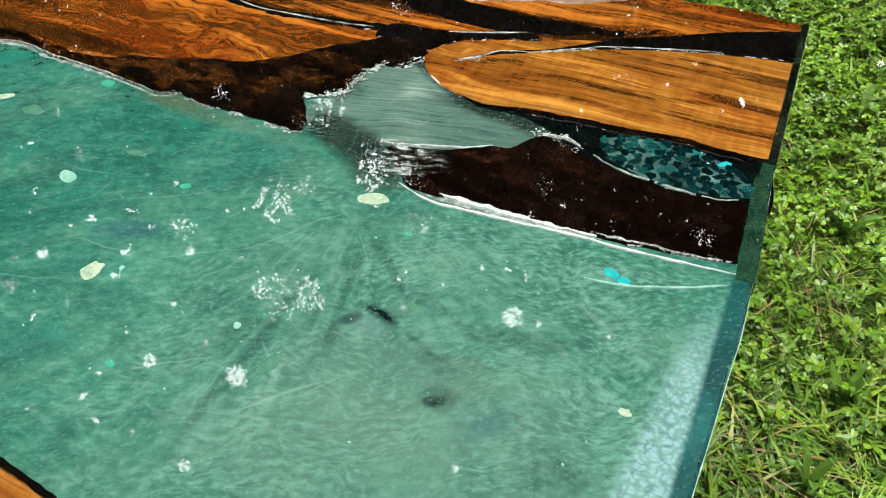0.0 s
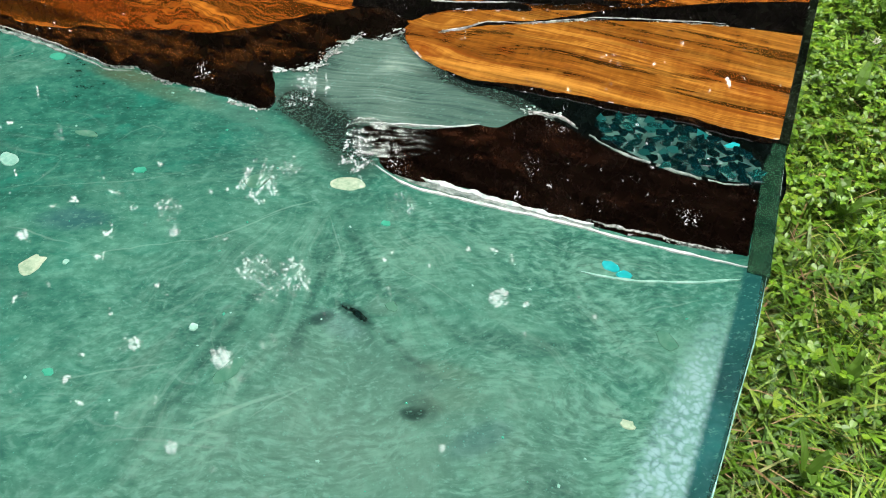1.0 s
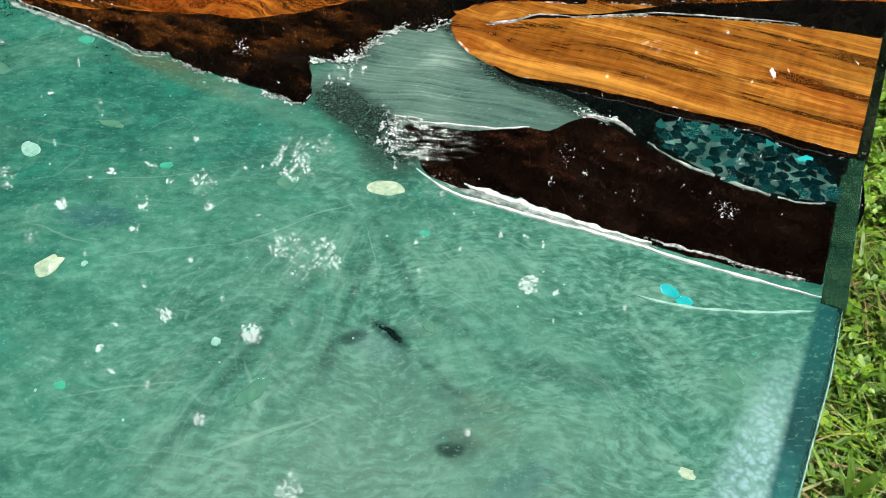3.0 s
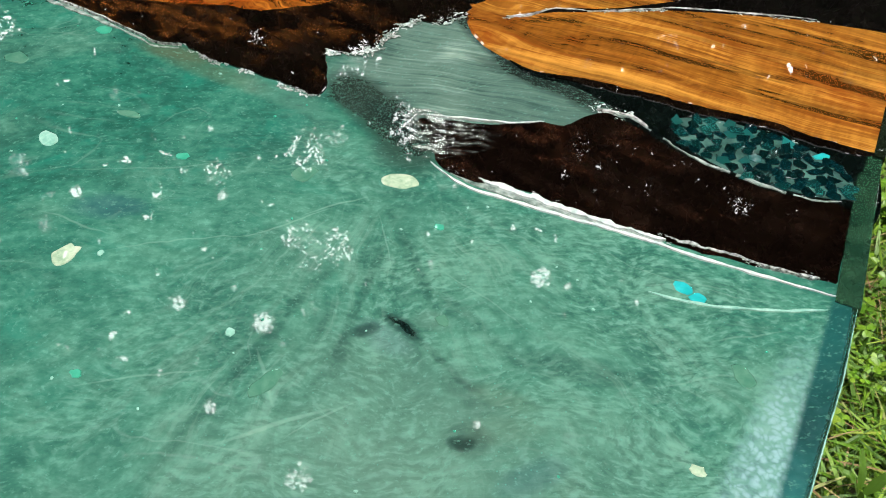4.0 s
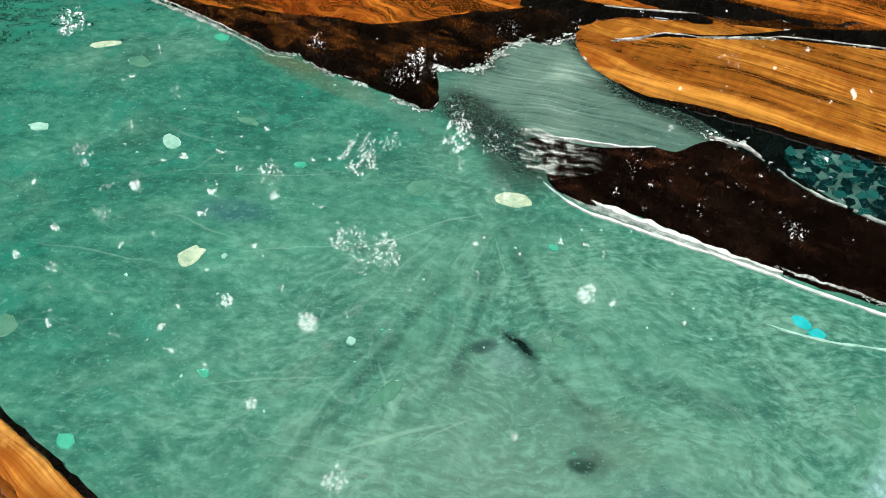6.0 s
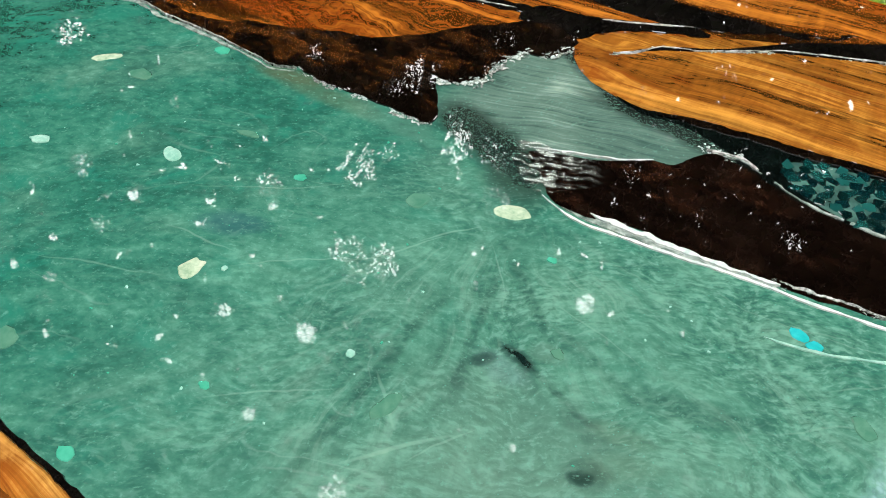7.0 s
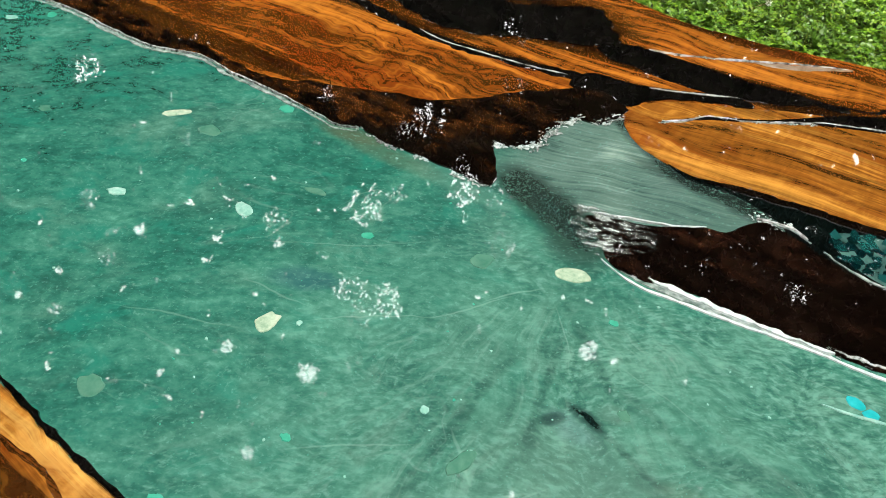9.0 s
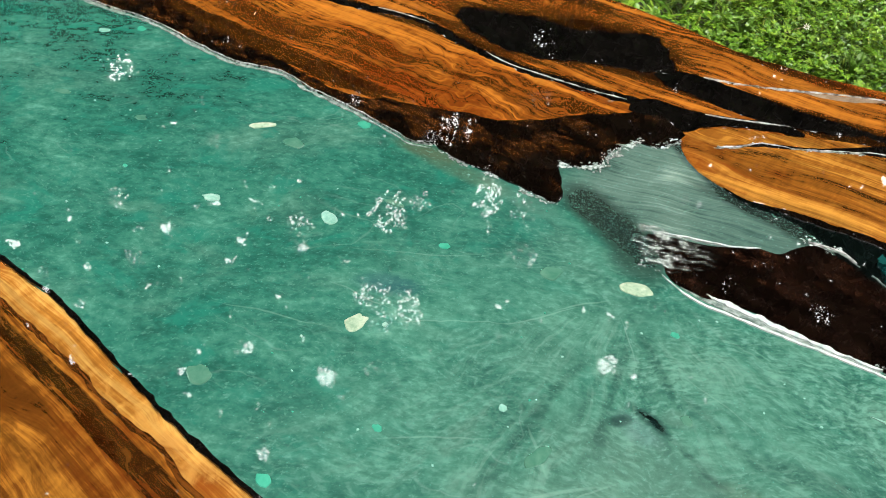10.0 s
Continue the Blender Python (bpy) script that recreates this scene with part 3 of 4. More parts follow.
def feather(line, along, across, seed=0.0):
    """Draws an outline out along the grain, in streaks."""
    out = []
    for q in line:
        du = along * noise.noise((q.y * 200, q.x * 9, seed)) + 0.35 * along * noise.noise((q.y * 700, q.x * 14, seed + 3))
        dv = across * noise.noise((q.x * 34, q.y * 160, seed + 6)) + 0.5 * across * noise.noise((q.x * 120, q.y * 160, seed + 8))
        out.append(q + Vector((du, dv)))
    return out


def slab(outline, bottom, top, bevel=0.0006):
    """A prism over a closed outline, with eased top and bottom edges."""
    area = sum(a.x * b.y - b.x * a.y for a, b in zip(outline, outline[1:] + outline[:1]))
    if area < 0:
        outline = outline[::-1]
    n = len(outline)
    inner = []
    for i in range(n):
        t = (outline[(i + 1) % n] - outline[i - 1])
        t = t.normalized() if t.length > 1e-9 else Vector((1, 0))
        inner.append(outline[i] + bevel * Vector((-t.y, t.x)))
    bm = bmesh.new()
    rings = [[bm.verts.new((q.x, q.y, z)) for q in ring] for ring, z in ((inner, bottom), (outline, bottom + bevel), (outline, top - bevel), (inner, top))]
    for lo, hi in zip(rings, rings[1:]):
        for i in range(n):
            j = (i + 1) % n
            bm.faces.new((lo[i], lo[j], hi[j], hi[i]))
    flat = delaunay_2d_cdt(inner, [], [list(range(n))], 1, 1e-7)
    for z, up in ((bottom, False), (top, True)):
        vs = [bm.verts.new((q.x, q.y, z)) for q in flat[0]]
        for tri in flat[2]:
            a, b, c = (flat[0][i] for i in tri)
            ccw = (b - a).cross(c - a) > 0
            bm.faces.new([vs[i] for i in (tri if ccw == up else tri[::-1])])
    return bm


def ribbon(line, width, bottom, top, seed=0.0, fray=0.5, breaks=0.0):
    """A low uneven bead along a line, tapering to its ends, broken where the noise says so."""
    bm = bmesh.new()
    n = len(line)
    prev = None
    for i, q in enumerate(line):
        t = (line[min(i + 1, n - 1)] - line[max(i - 1, 0)]).normalized()
        side = Vector((-t.y, t.x))
        s = i / max(1, n - 1)
        w = width * min(1.0, 6 * s + 0.15, 6 * (1 - s) + 0.15)
        w *= 1.0 + fray * noise.noise((q.x * 140, q.y * 140, seed)) + 0.6 * fray * noise.noise((q.x * 420, q.y * 420, seed + 4))
        if breaks and noise.noise((q.x * 170, q.y * 170, seed + 9)) < breaks - 0.5:
            prev = None
            continue
        w = max(w, width * 0.12)
        a, b = q - side * w / 2, q + side * w / 2
        row = [bm.verts.new(v) for v in ((a.x, a.y, bottom), (a.x * 0.8 + b.x * 0.2, a.y * 0.8 + b.y * 0.2, top), (a.x * 0.2 + b.x * 0.8, a.y * 0.2 + b.y * 0.8, top), (b.x, b.y, bottom))]
        if prev:
            for j in range(3):
                bm.faces.new((prev[j], row[j], row[j + 1], prev[j + 1]))
        prev = row
    bm.verts.ensure_lookup_table()
    for v in [v for v in bm.verts if not v.link_faces]:
        bm.verts.remove(v)
    return bm


def chip(size_x, size_y, thick, turn, seed, corners=8, smooth=True):
    """An irregular flat chip with eased edges, lying on z = 0."""
    rnd = random.Random(seed)
    ring = []
    for i in range(corners):
        a = math.tau * (i + rnd.uniform(-0.3, 0.3)) / corners
        r = rnd.uniform(0.75, 1.1)
        x, y = r * math.cos(a) * size_x / 2, r * math.sin(a) * size_y / 2
        ring.append(Vector((x * math.cos(turn) - y * math.sin(turn), x * math.sin(turn) + y * math.cos(turn))))
    if smooth:
        ring = spline([(q.x, q.y) for q in ring], 0.001, True)
    elif corners > 4 and size_x > 0.003:
        # broken outline: nicked straight runs between the corners
        fine = []
        for a, b in zip(ring, ring[1:] + ring[:1]):
            for s in (0.08, 0.3, 0.5, 0.7, 0.92):
                q = a.lerp(b, s)
                fine.append(q * (1 + 0.09 * noise.noise((q.x * 700 + seed, q.y * 700, 1.0))))
        ring = fine
    return slab(ring, 0.0, thick, thick * 0.3)


def mm(text):
    """Points in metres from pairs of millimetres."""
    out = []
    for pair in text.split():
        x, y = pair.split(",")
        out.append((float(x) / 1000, float(y) / 1000))
    return out


# ---------------------------------------------------------------- ground
def ground_sheet():
    bm = bmesh.new()
    size = [-400, -60, -12, -4, -1.5, 0, 1.5, 4, 12, 60, 400]
    grid = [[bm.verts.new((x, y, 0.012 * noise.noise((x * 0.9, y * 0.9, 0)) if abs(x) < 10 and abs(y) < 10 else 0)) for y in size] for x in size]
    for i in range(len(size) - 1):
        for j in range(len(size) - 1):
            bm.faces.new((grid[i][j], grid[i + 1][j], grid[i + 1][j + 1], grid[i][j + 1]))
    return bm


ground = part("ground", ground_sheet(), M_SOIL, None)
tagged(ground, "lawn soil showing dark between grass and clover", "ground", kind="structure")

# ---------------------------------------------------------------- the river table
TOP = 0.450
table = new("river_table")
table.matrix_world = pose(0.111, 0.439, 0, 0, 0, -19.8)
tagged(table, "low river table of burnt wood and glossy teal resin", "table")
T0, T1 = TOP - 0.045, TOP

# resin body
body = [Vector((-1.15, -0.30)), Vector((-0.04, -0.30)), *(Vector((0.0, -0.30 + 0.01 * i)) for i in range(50)), Vector((-0.04, 0.19)), Vector((-1.15, 0.19))]
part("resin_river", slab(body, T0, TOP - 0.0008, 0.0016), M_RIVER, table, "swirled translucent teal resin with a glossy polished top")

RIVER_EDGE = mm("-1152,30 -950,12 -800,26 -700,14 -611,18 -566,23 -539,23 -509,20 -471,19 -440,27 -412,23 -390,22 -367,20 -343,17 -330,15 -320,20 -303,16 -281,16 -260,16 -237,15")
BAY_EDGE = mm("-241,29 -252,46 -243,49 -233,58 -234,73 -226,90 -214,93 -207,106")
CRACK_LINE = mm("-208,113 -202,123 -185,138 -156,150 -121,166 -61,179 -38,183 1.5,187")
FAR_EDGE = mm("1.5,237 -48,241 -85,239 -123,235 -181,228 -218,229 -263,238 -317,247 -400,240 -520,252 -700,238 -900,250 -1152,240")
edge = roughen(spline(RIVER_EDGE + BAY_EDGE), 0.0012, 150)
far = edge + roughen(spline(CRACK_LINE), 0.0004) + [Vector((0.0015, 0.19))] + roughen(spline(FAR_EDGE, 0.006), 0.0025, 40)
part("far_slab", slab(far, T0 - 0.002, TOP, 0.0012), M_WOOD_FAR, table, "dark orange burnt-grain wooden slab under clear gloss")

# golden tongue of wood
low = mm("1.8,88 -23,86 -52,88 -82,85 -110,83 -134,81 -148,78 -161,77 -184,84 -199,95 -208,108")
up = mm("-209,113 -203,123 -185,138 -156,150 -121,166 -61,179 -38,183 1.8,187")
tongue = roughen(spline(low), 0.0006, 110) + roughen(spline(up), 0.0004)
part("golden_slab", slab(tongue, T0 - 0.0025, TOP + 0.0002, 0.0008), M_WOOD_TONGUE, table, "golden streaked wooden slab with a rounded tip")

rim = [q + Vector((0, -0.0022)) for q in feather(spline(mm("1,87 -23,86 -52,88 -82,85 -110,83 -134,81 -150,78"), 0.0015), 0.003, 0.0022, 3.0)]
part("charred_rim", ribbon(rim, 0.0075, TOP - 0.004, TOP + 0.0001, 21.0, 0.35), M_BARK, table, "charred bark rim below the golden wood")
# charred bark lining the river and the bay
inner = mm("-205,112 -222,126 -238,130 -244,115 -262,99 -275,85 -286,73 -306,59 -320,57 -342,48 -365,41 -386,31 -417,31 -449,36 -502,38 -544,42 -620,36 -720,30 -850,37 -1000,25 -1153,42")
barkline = [Vector((q.x, q.y - 0.0008)) for q in edge] + roughen(spline(inner), 0.0022, 90)
part("bark_edge", slab(barkline, TOP - 0.006, TOP + 0.0004, 0.0004), M_BARK, table, "black charred bark along the resin")

# black hollow and burnt bands in the far slab
hollow = feather(spline(mm("-398,168 -374,177 -346,186 -314,191 -289,203 -271,213 -258,203 -246,190 -239,178 -250,166 -270,160 -304,146 -335,135 -368,142 -392,152"), 0.0015, True), 0.005, 0.004)
part("black_hollow", slab(hollow, TOP - 0.006, TOP + 0.0005, 0.0003), M_BLACK, table, "hollow filled with black resin")
band = feather(spline(mm("-246,178 -220,180 -203,182 -168,180 -136,180 -106,183 -80,194 -105,179 -133,169 -162,156 -195,154 -222,154 -248,163"), 0.0015, True), 0.007, 0.004, 5.0)
part("black_hollow", slab(band, TOP - 0.006, TOP + 0.0003, 0.0003), M_BLACK, table, "burnt black band in the wood")
wedge = roughen(spline(mm("-186,113 -166,132 -144,143 -122,160 -105,174 -74,191 -43,209 -1,226")), 0.0006, 120) + roughen(spline(mm("-1,188 -38,181 -61,176 -121,154 -150,137 -170,126 -186,112")), 0.0005, 120)
part("black_wedge", slab(wedge, TOP - 0.006, TOP + 0.0008, 0.0004), M_BLACK, table, "black resin wedge beside the golden slab")
seam = mm("-640,105 -560,112 -475,122 -431,132 -404,134 -372,126 -345,122 -315,121 -288,123 -262,126 -237,131 -213,136 -188,145 -160,159 -140,165")
part("black_seam", ribbon(roughen(spline(seam), 0.0016), 0.011, TOP - 0.002, TOP + 0.0006, 3.0, 0.5), M_BLACK, table, "black resin seam")
neck = roughen(spline(mm("-245,118 -225,122 -208,116 -200,128 -180,142 -150,153 -160,158 -190,147 -215,139 -240,137"), closed=True), 0.0012, 100)
part("black_hollow", slab(neck, TOP - 0.006, TOP + 0.0007, 0.0004), M_BLACK, table, "black resin between the slabs")
smear = roughen(spline(mm("-168,202 -150,209 -130,219 -112,226 -125,217 -146,205"), closed=True), 0.0010, 130)
part("resin_smear", slab(smear, TOP - 0.004, TOP + 0.0004, 0.0003), plain("beige_resin", (0.16, 0.10, 0.06), (0.34, 0.26, 0.19), 120, 0.2, 0.0, 1.0), table, "beige resin smear in the seam")

# dark pocket with glass chips
pocket = spline(mm("-196,98 -160,84 -134,87 -100,88 -50,93 -10,92 -1.5,88 -1.5,40 -40,40 -75,45 -100,55 -112,66 -135,74 -162,75"), closed=True)
part("dark_pocket", slab(pocket, TOP - 0.006, TOP - 0.0003, 0.0002), M_POCKET, table, "clear dark resin pocket holding glass chips")

# bark island
isl = roughen(spline(mm("-166,-3 -176,8 -188,20 -171,27 -156,32 -141,42 -129,45 -124,55 -116,62 -104,60 -91,55 -75,49 -57,46 -37,44 -18,48 -9,46.5 -8.6,46 -8,7 -8.4,5.5 -33,1 -58,-2 -80,-3 -95,-4 -113,-3 -128,-1 -141,-4 -152,-6"), closed=True), 0.0009, 120)
part("bark_island", slab(isl, TOP - 0.020, TOP + 0.0000, 0.0006), M_ISLAND, table, "smooth dark brown bark island under resin")

# clear free edge of the resin, its inner reflection put in as dark green
strip = [Vector(q) for q in ((-0.0085, 0.070), (-0.0065, 0.073), (-0.0055, 0.084), (0.0012, 0.086), (0.0012, -0.004), (-0.0075, -0.004))]
part("clear_edge", slab(strip, T0 + 0.001, TOP - 0.0001, 0.0001), M_EDGE_GREEN, table, "clear resin edge, coloured dark green for the reflection inside it")
# pale ribbon in place of the sky highlight on the bevel
part("edge_highlight", ribbon(spline(mm("0.2,-300 -0.2,-220 0.1,-140 -0.1,-60 0.1,-4"), 0.004), 0.0007, TOP - 0.0016, TOP - 0.0004, 41.0, 0.9), M_FLAKE_MINT, table, "thin pale line painting the highlight on the polished resin edge")
# dark strip painted for what the eased wood edge reflects
end_cap = [Vector(q) for q in ((-0.0030, 0.0840), (-0.0022, 0.150), (-0.0030, 0.2355), (0.0019, 0.2360), (0.0019, 0.0840))]
part("clear_edge", slab(end_cap, T0 + 0.001, TOP + 0.0009, 0.0003), plain("dark_edge_reflection", (0.003, 0.005, 0.003), (0.014, 0.022, 0.012), 45, 0.08, 0.0, 1.0), table, "dark strip painting the eased edge's reflection over the end grain")
# near slab: bark line, sapwood, heartwood
NEAR = mm("2,-228 -100,-218 -190,-208 -243,-201 -283,-197 -311,-193 -335,-189 -382,-181 -405,-180 -427,-179 -520,-172 -640,-180 -800,-168 -1152,-176")
SAP = mm("2,-236 -100,-230 -200,-221 -266,-212 -289,-207 -318,-205 -346,-200 -375,-198 -402,-196 -520,-190 -640,-197 -800,-186 -1152,-192")
OUT = mm("-1152,-335 -900,-348 -700,-336 -500,-344 -300,-332 -120,-340 2,-333")
near_line = roughen(spline(NEAR), 0.0006, 160)
part("sapwood", slab(near_line + roughen(spline(SAP), 0.0012, 60)[::-1], T0 - 0.002, TOP + 0.0004, 0.0008), M_SAP, table, "pale honey sapwood strip")
part("near_slab", slab([q + Vector((0, 0.004)) for q in roughen(spline(SAP), 0.0010, 60, 2.0)] + roughen(spline(OUT, 0.006), 0.003, 40), T0 - 0.002, TOP + 0.0001, 0.0012), M_WOOD_NEAR, table, "brown streaked wooden slab")
part("bark_line", ribbon([q + Vector((0, 0.0012)) for q in near_line], 0.0034, TOP - 0.004, TOP + 0.0006, 11.0, 0.9), M_BLACK, table, "black bark line between wood and resin")
rnd = random.Random(5)
part("bark_line", ribbon(roughen([q + Vector((0, 0.0008)) for q in spline(SAP)], 0.0018, 50), 0.0036, TOP - 0.001, TOP + 0.00055, 14.0, 0.7), M_GROWTH, table, "dark growth line beside the sapwood")

# white foam lines
part("foam_line", ribbon(roughen(spline(mm("-720,11 -611,17 -566,22 -539,22 -509,19 -471,18 -440,26 -412,22 -390,21 -367,19 -343,16 -330,14 -318,18"), 0.0015), 0.0008, 140), 0.0012, TOP - 0.003, TOP + 0.0007, 1.0, 1.0), M_FROTH, table, "thin greyish white foam line")
part("foam_line", ribbon([q + Vector((0, -0.0022)) for q in roughen(spline(mm("-720,11 -611,17 -566,22 -539,22 -509,19 -471,18 -440,26 -412,22 -390,21 -367,19 -343,16 -330,14 -318,18"), 0.0015), 0.0010, 90)], 0.0034, TOP - 0.004, TOP - 0.0004, 17.0, 0.9), M_MIST, table, "thin milky green foam line")
part("foam_line", ribbon(roughen(spline(mm("-170,-3 -151,-9.5 -125,-8.5 -106,-7.5 -85,-5.5 -58,-5 -32,-3.5 -7,-1.5"), 0.0015), 0.0004, 120), 0.0021, TOP - 0.002, TOP - 0.0002, 2.0, 0.6), M_FOAM, table, "bright white foam line")
part("foam_line", ribbon(roughen(spline(mm("-148,-4 -129,-3.5 -117,-4 -103,-4 -83,-3.4 -70,-2.5"), 0.0012), 0.0010, 200), 0.0034, TOP - 0.002, TOP + 0.0004, 3.0, 1.0), M_FOAM, table, "frayed white foam line")
part("foam_line", ribbon(roughen(spline(mm("-160,-5 -140,-6.2 -118,-6 -95,-5 -70,-4"), 0.0015), 0.0006, 160), 0.0042, TOP - 0.002, TOP - 0.0004, 23.0, 0.7), M_MIST, table, "milky grey resin between two foam lines")
part("foam_line", ribbon(roughen(spline(mm("-70,-1 -50,1 -30,2 -14,4"), 0.0012), 0.0010, 240), 0.0018, TOP - 0.002, TOP + 0.0003, 6.0, 1.0), M_FROTH, table, "frayed grey foam line")
part("foam_line", ribbon(roughen(spline(mm("-68,-30 -50,-27 -30,-20 -9,-9"), 0.002), 0.0004, 120), 0.0016, TOP - 0.002, TOP - 0.0003, 7.0, 0.8), M_FLAKE_MINT, table, "faint pale foam line")
part("foam_line", ribbon(roughen(spline(mm("-186,24 -165,31 -150,36 -138,43"), 0.0015), 0.0006, 160), 0.0014, TOP - 0.002, TOP + 0.0003, 8.0, 0.8), M_FOAM, table, "thin white foam line")
part("foam_line", ribbon(roughen(spline(mm("-120,63 -104,63 -91,57 -75,50 -57,47 -30,45 -14,49"), 0.0015), 0.0010, 160), 0.0020, TOP - 0.002, TOP + 0.0002, 9.0, 1.0, 0.1), M_MIST, table, "grey foam line")
veil = spline(mm("-197,22 -190,27 -176,27 -158,28 -147,24 -150,16 -158,8 -166,1 -171,-4 -182,2 -193,12"), 0.002, True)
part("foam_veil", slab(veil, TOP + 0.00015, TOP + 0.0004, 0.0001), M_VEIL, table, "thin white foam film drawn out over the bark")
fleck_meshes = []
for i in range(14):
    me = bpy.data.meshes.new("foam_fleck")
    bm = bmesh.new()
    for j in range(rnd.randint(4, 9)):
        blob = chip(rnd.uniform(0.0006, 0.0026), rnd.uniform(0.0004, 0.0011), rnd.uniform(0.0003, 0.0006), rnd.uniform(-0.7, 0.7), 100 + 20 * i + j, 7)
        bmesh.ops.translate(blob, verts=blob.verts, vec=(rnd.gauss(0, 0.0013), rnd.gauss(0, 0.0007), 0))
        blob.to_mesh(me)
        blob.free()
        bm.from_mesh(me)
    for v in bm.verts:
        v.co.x += 0.0005 * noise.noise(v.co * 1500 + Vector((i, 0, 0)))
        v.co.y += 0.0005 * noise.noise(v.co * 1500 + Vector((0, i, 5)))
    bm.to_mesh(me)
    bm.free()
    me.materials.append((M_FOAM, M_MIST, M_FROTH)[i % 3])
    fleck_meshes.append(me)


def foam_glint_flecks(text, step, spread, big, z):
    line = spline(mm(text), step)
    for a, b in zip(line, line[1:]):
        if noise.noise((a.x * 120, a.y * 120, 2.0)) < -0.02:
            continue
        f = new("foam_fleck", rnd.choice(fleck_meshes))
        f.parent = table
        turn = math.degrees(math.atan2(b.y - a.y, b.x - a.x)) + rnd.uniform(-35, 35)
        f.matrix_basis = pose(a.x + rnd.gauss(0, spread), a.y + rnd.gauss(0, spread), z, 0, 0, turn) @ Matrix.Scale(big * rnd.uniform(0.4, 1.3), 4)


foam_glint_flecks("-253,45 -243,48 -233,57 -234,72 -226,90 -215,92 -208,105", 0.00055, 0.0016, 1.1, TOP - 0.0001)
foam_glint_flecks("-324,21 -310,17 -296,14 -283,15 -262,14 -247,13 -236,14", 0.0008, 0.0010, 0.85, TOP - 0.0004)
foam_glint_flecks("-241,17 -243,30 -250,42", 0.0022, 0.0012, 0.8, TOP - 0.0010)
foam_glint_flecks("-184,21 -172,14 -164,8", 0.0024, 0.0026, 0.45, TOP + 0.0001)
foam_glint_flecks("-72,-1.5 -55,0 -35,1.5 -15,4", 0.0012, 0.0010, 0.36, TOP + 0.0001)

# wet highlights on the crack edges, painted as white beads and flecks
for text, step, spread, big, z in (("-350,124 -330,120 -305,121 -275,123 -250,127", 0.0016, 0.0008, 0.62, TOP + 0.0001), ("-205,140 -185,147 -160,158", 0.0016, 0.0006, 0.6, TOP + 0.0002),
                                   ("-222,181 -203,186 -190,192", 0.0010, 0.0002, 0.7, TOP - 0.0001), ("-190,191 -161,205 -141,215 -115,225", 0.0024, 0.0006, 0.5, TOP - 0.0001),
                                   ("-187,112 -176,121 -167,131 -150,137", 0.0008, 0.0003, 0.75, TOP + 0.0002), ("-150,137 -121,154 -109,161 -61,177 -46,181", 0.0010, 0.0005, 0.75, TOP + 0.0002),
                                   ("-445,131 -425,134 -400,135", 0.0016, 0.0007, 0.6, TOP + 0.0001), ("-120,62 -106,64 -96,60", 0.0011, 0.0016, 0.8, TOP - 0.0004)):
    foam_glint_flecks(text, step, spread, big, z)
    part("seam_bead", ribbon(roughen(spline(mm(text), 0.0012), 0.0005, 200), 0.0017, z - 0.001, z + 0.0008, step * 9000, 1.0), M_SEAM_GLINT, table, "thin pale bead painted as a highlight along the seam")

part("black_seam", ribbon(roughen(spline(mm("-187,112 -176,121 -167,131 -150,137 -121,154 -109,161 -61,177 -46,181")), 0.0006, 160), 0.0046, TOP - 0.002, TOP + 0.0001, 31.0, 0.6), M_BLACK, table, "thin black crack in the golden wood")
# crushed glass in the pocket, bedded in milky resin
zone = mm("-88,70 -80,58 -70,51.5 -57,48 -34,47 -14,51 -9,60 -18,73 -50,80 -74,78")
part("milky_bed", slab(spline(zone, 0.002, True), TOP - 0.004, TOP - 0.0001, 0.0001), M_VEIN, table, "milky resin veins between the glass chips")


def inside(x, y, poly):
    hit = False
    for (ax, ay), (bx, by) in zip(poly, poly[1:] + poly[:1]):
        if (ay > y) != (by > y) and x < (bx - ax) * (y - ay) / (by - ay) + ax:
            hit = not hit
    return hit


placed = []
for _ in range(6000):
    x, y = rnd.uniform(-0.090, -0.008), rnd.uniform(0.044, 0.082)
    if inside(x, y, zone) and all((x - a) ** 2 + ((y - b) * 1.25) ** 2 > 0.0047 ** 2 for a, b in placed):
        placed.append((x, y))
for i, (x, y) in enumerate(placed):
    bm = chip(rnd.uniform(0.0074, 0.0098), rnd.uniform(0.0058, 0.0074), 0.0012, rnd.uniform(0, 3), 900 + i, rnd.choice((4, 5, 6)), False)
    bmesh.ops.rotate(bm, verts=bm.verts, matrix=Matrix.Rotation(radians(rnd.uniform(-9, 9)), 3, "X"))
    g = part("glass_chip", bm, M_GEM, table)
    g.location = (x, y, TOP - 0.0010)
foam_glint_flecks("-84,61 -76,53 -66,49 -52,46.5 -34,46 -16,49", 0.0013, 0.0008, 0.8, TOP - 0.0006)
foam_glint_flecks("-70,77 -50,80 -25,76 -14,68", 0.0042, 0.0012, 0.8, TOP - 0.0004)

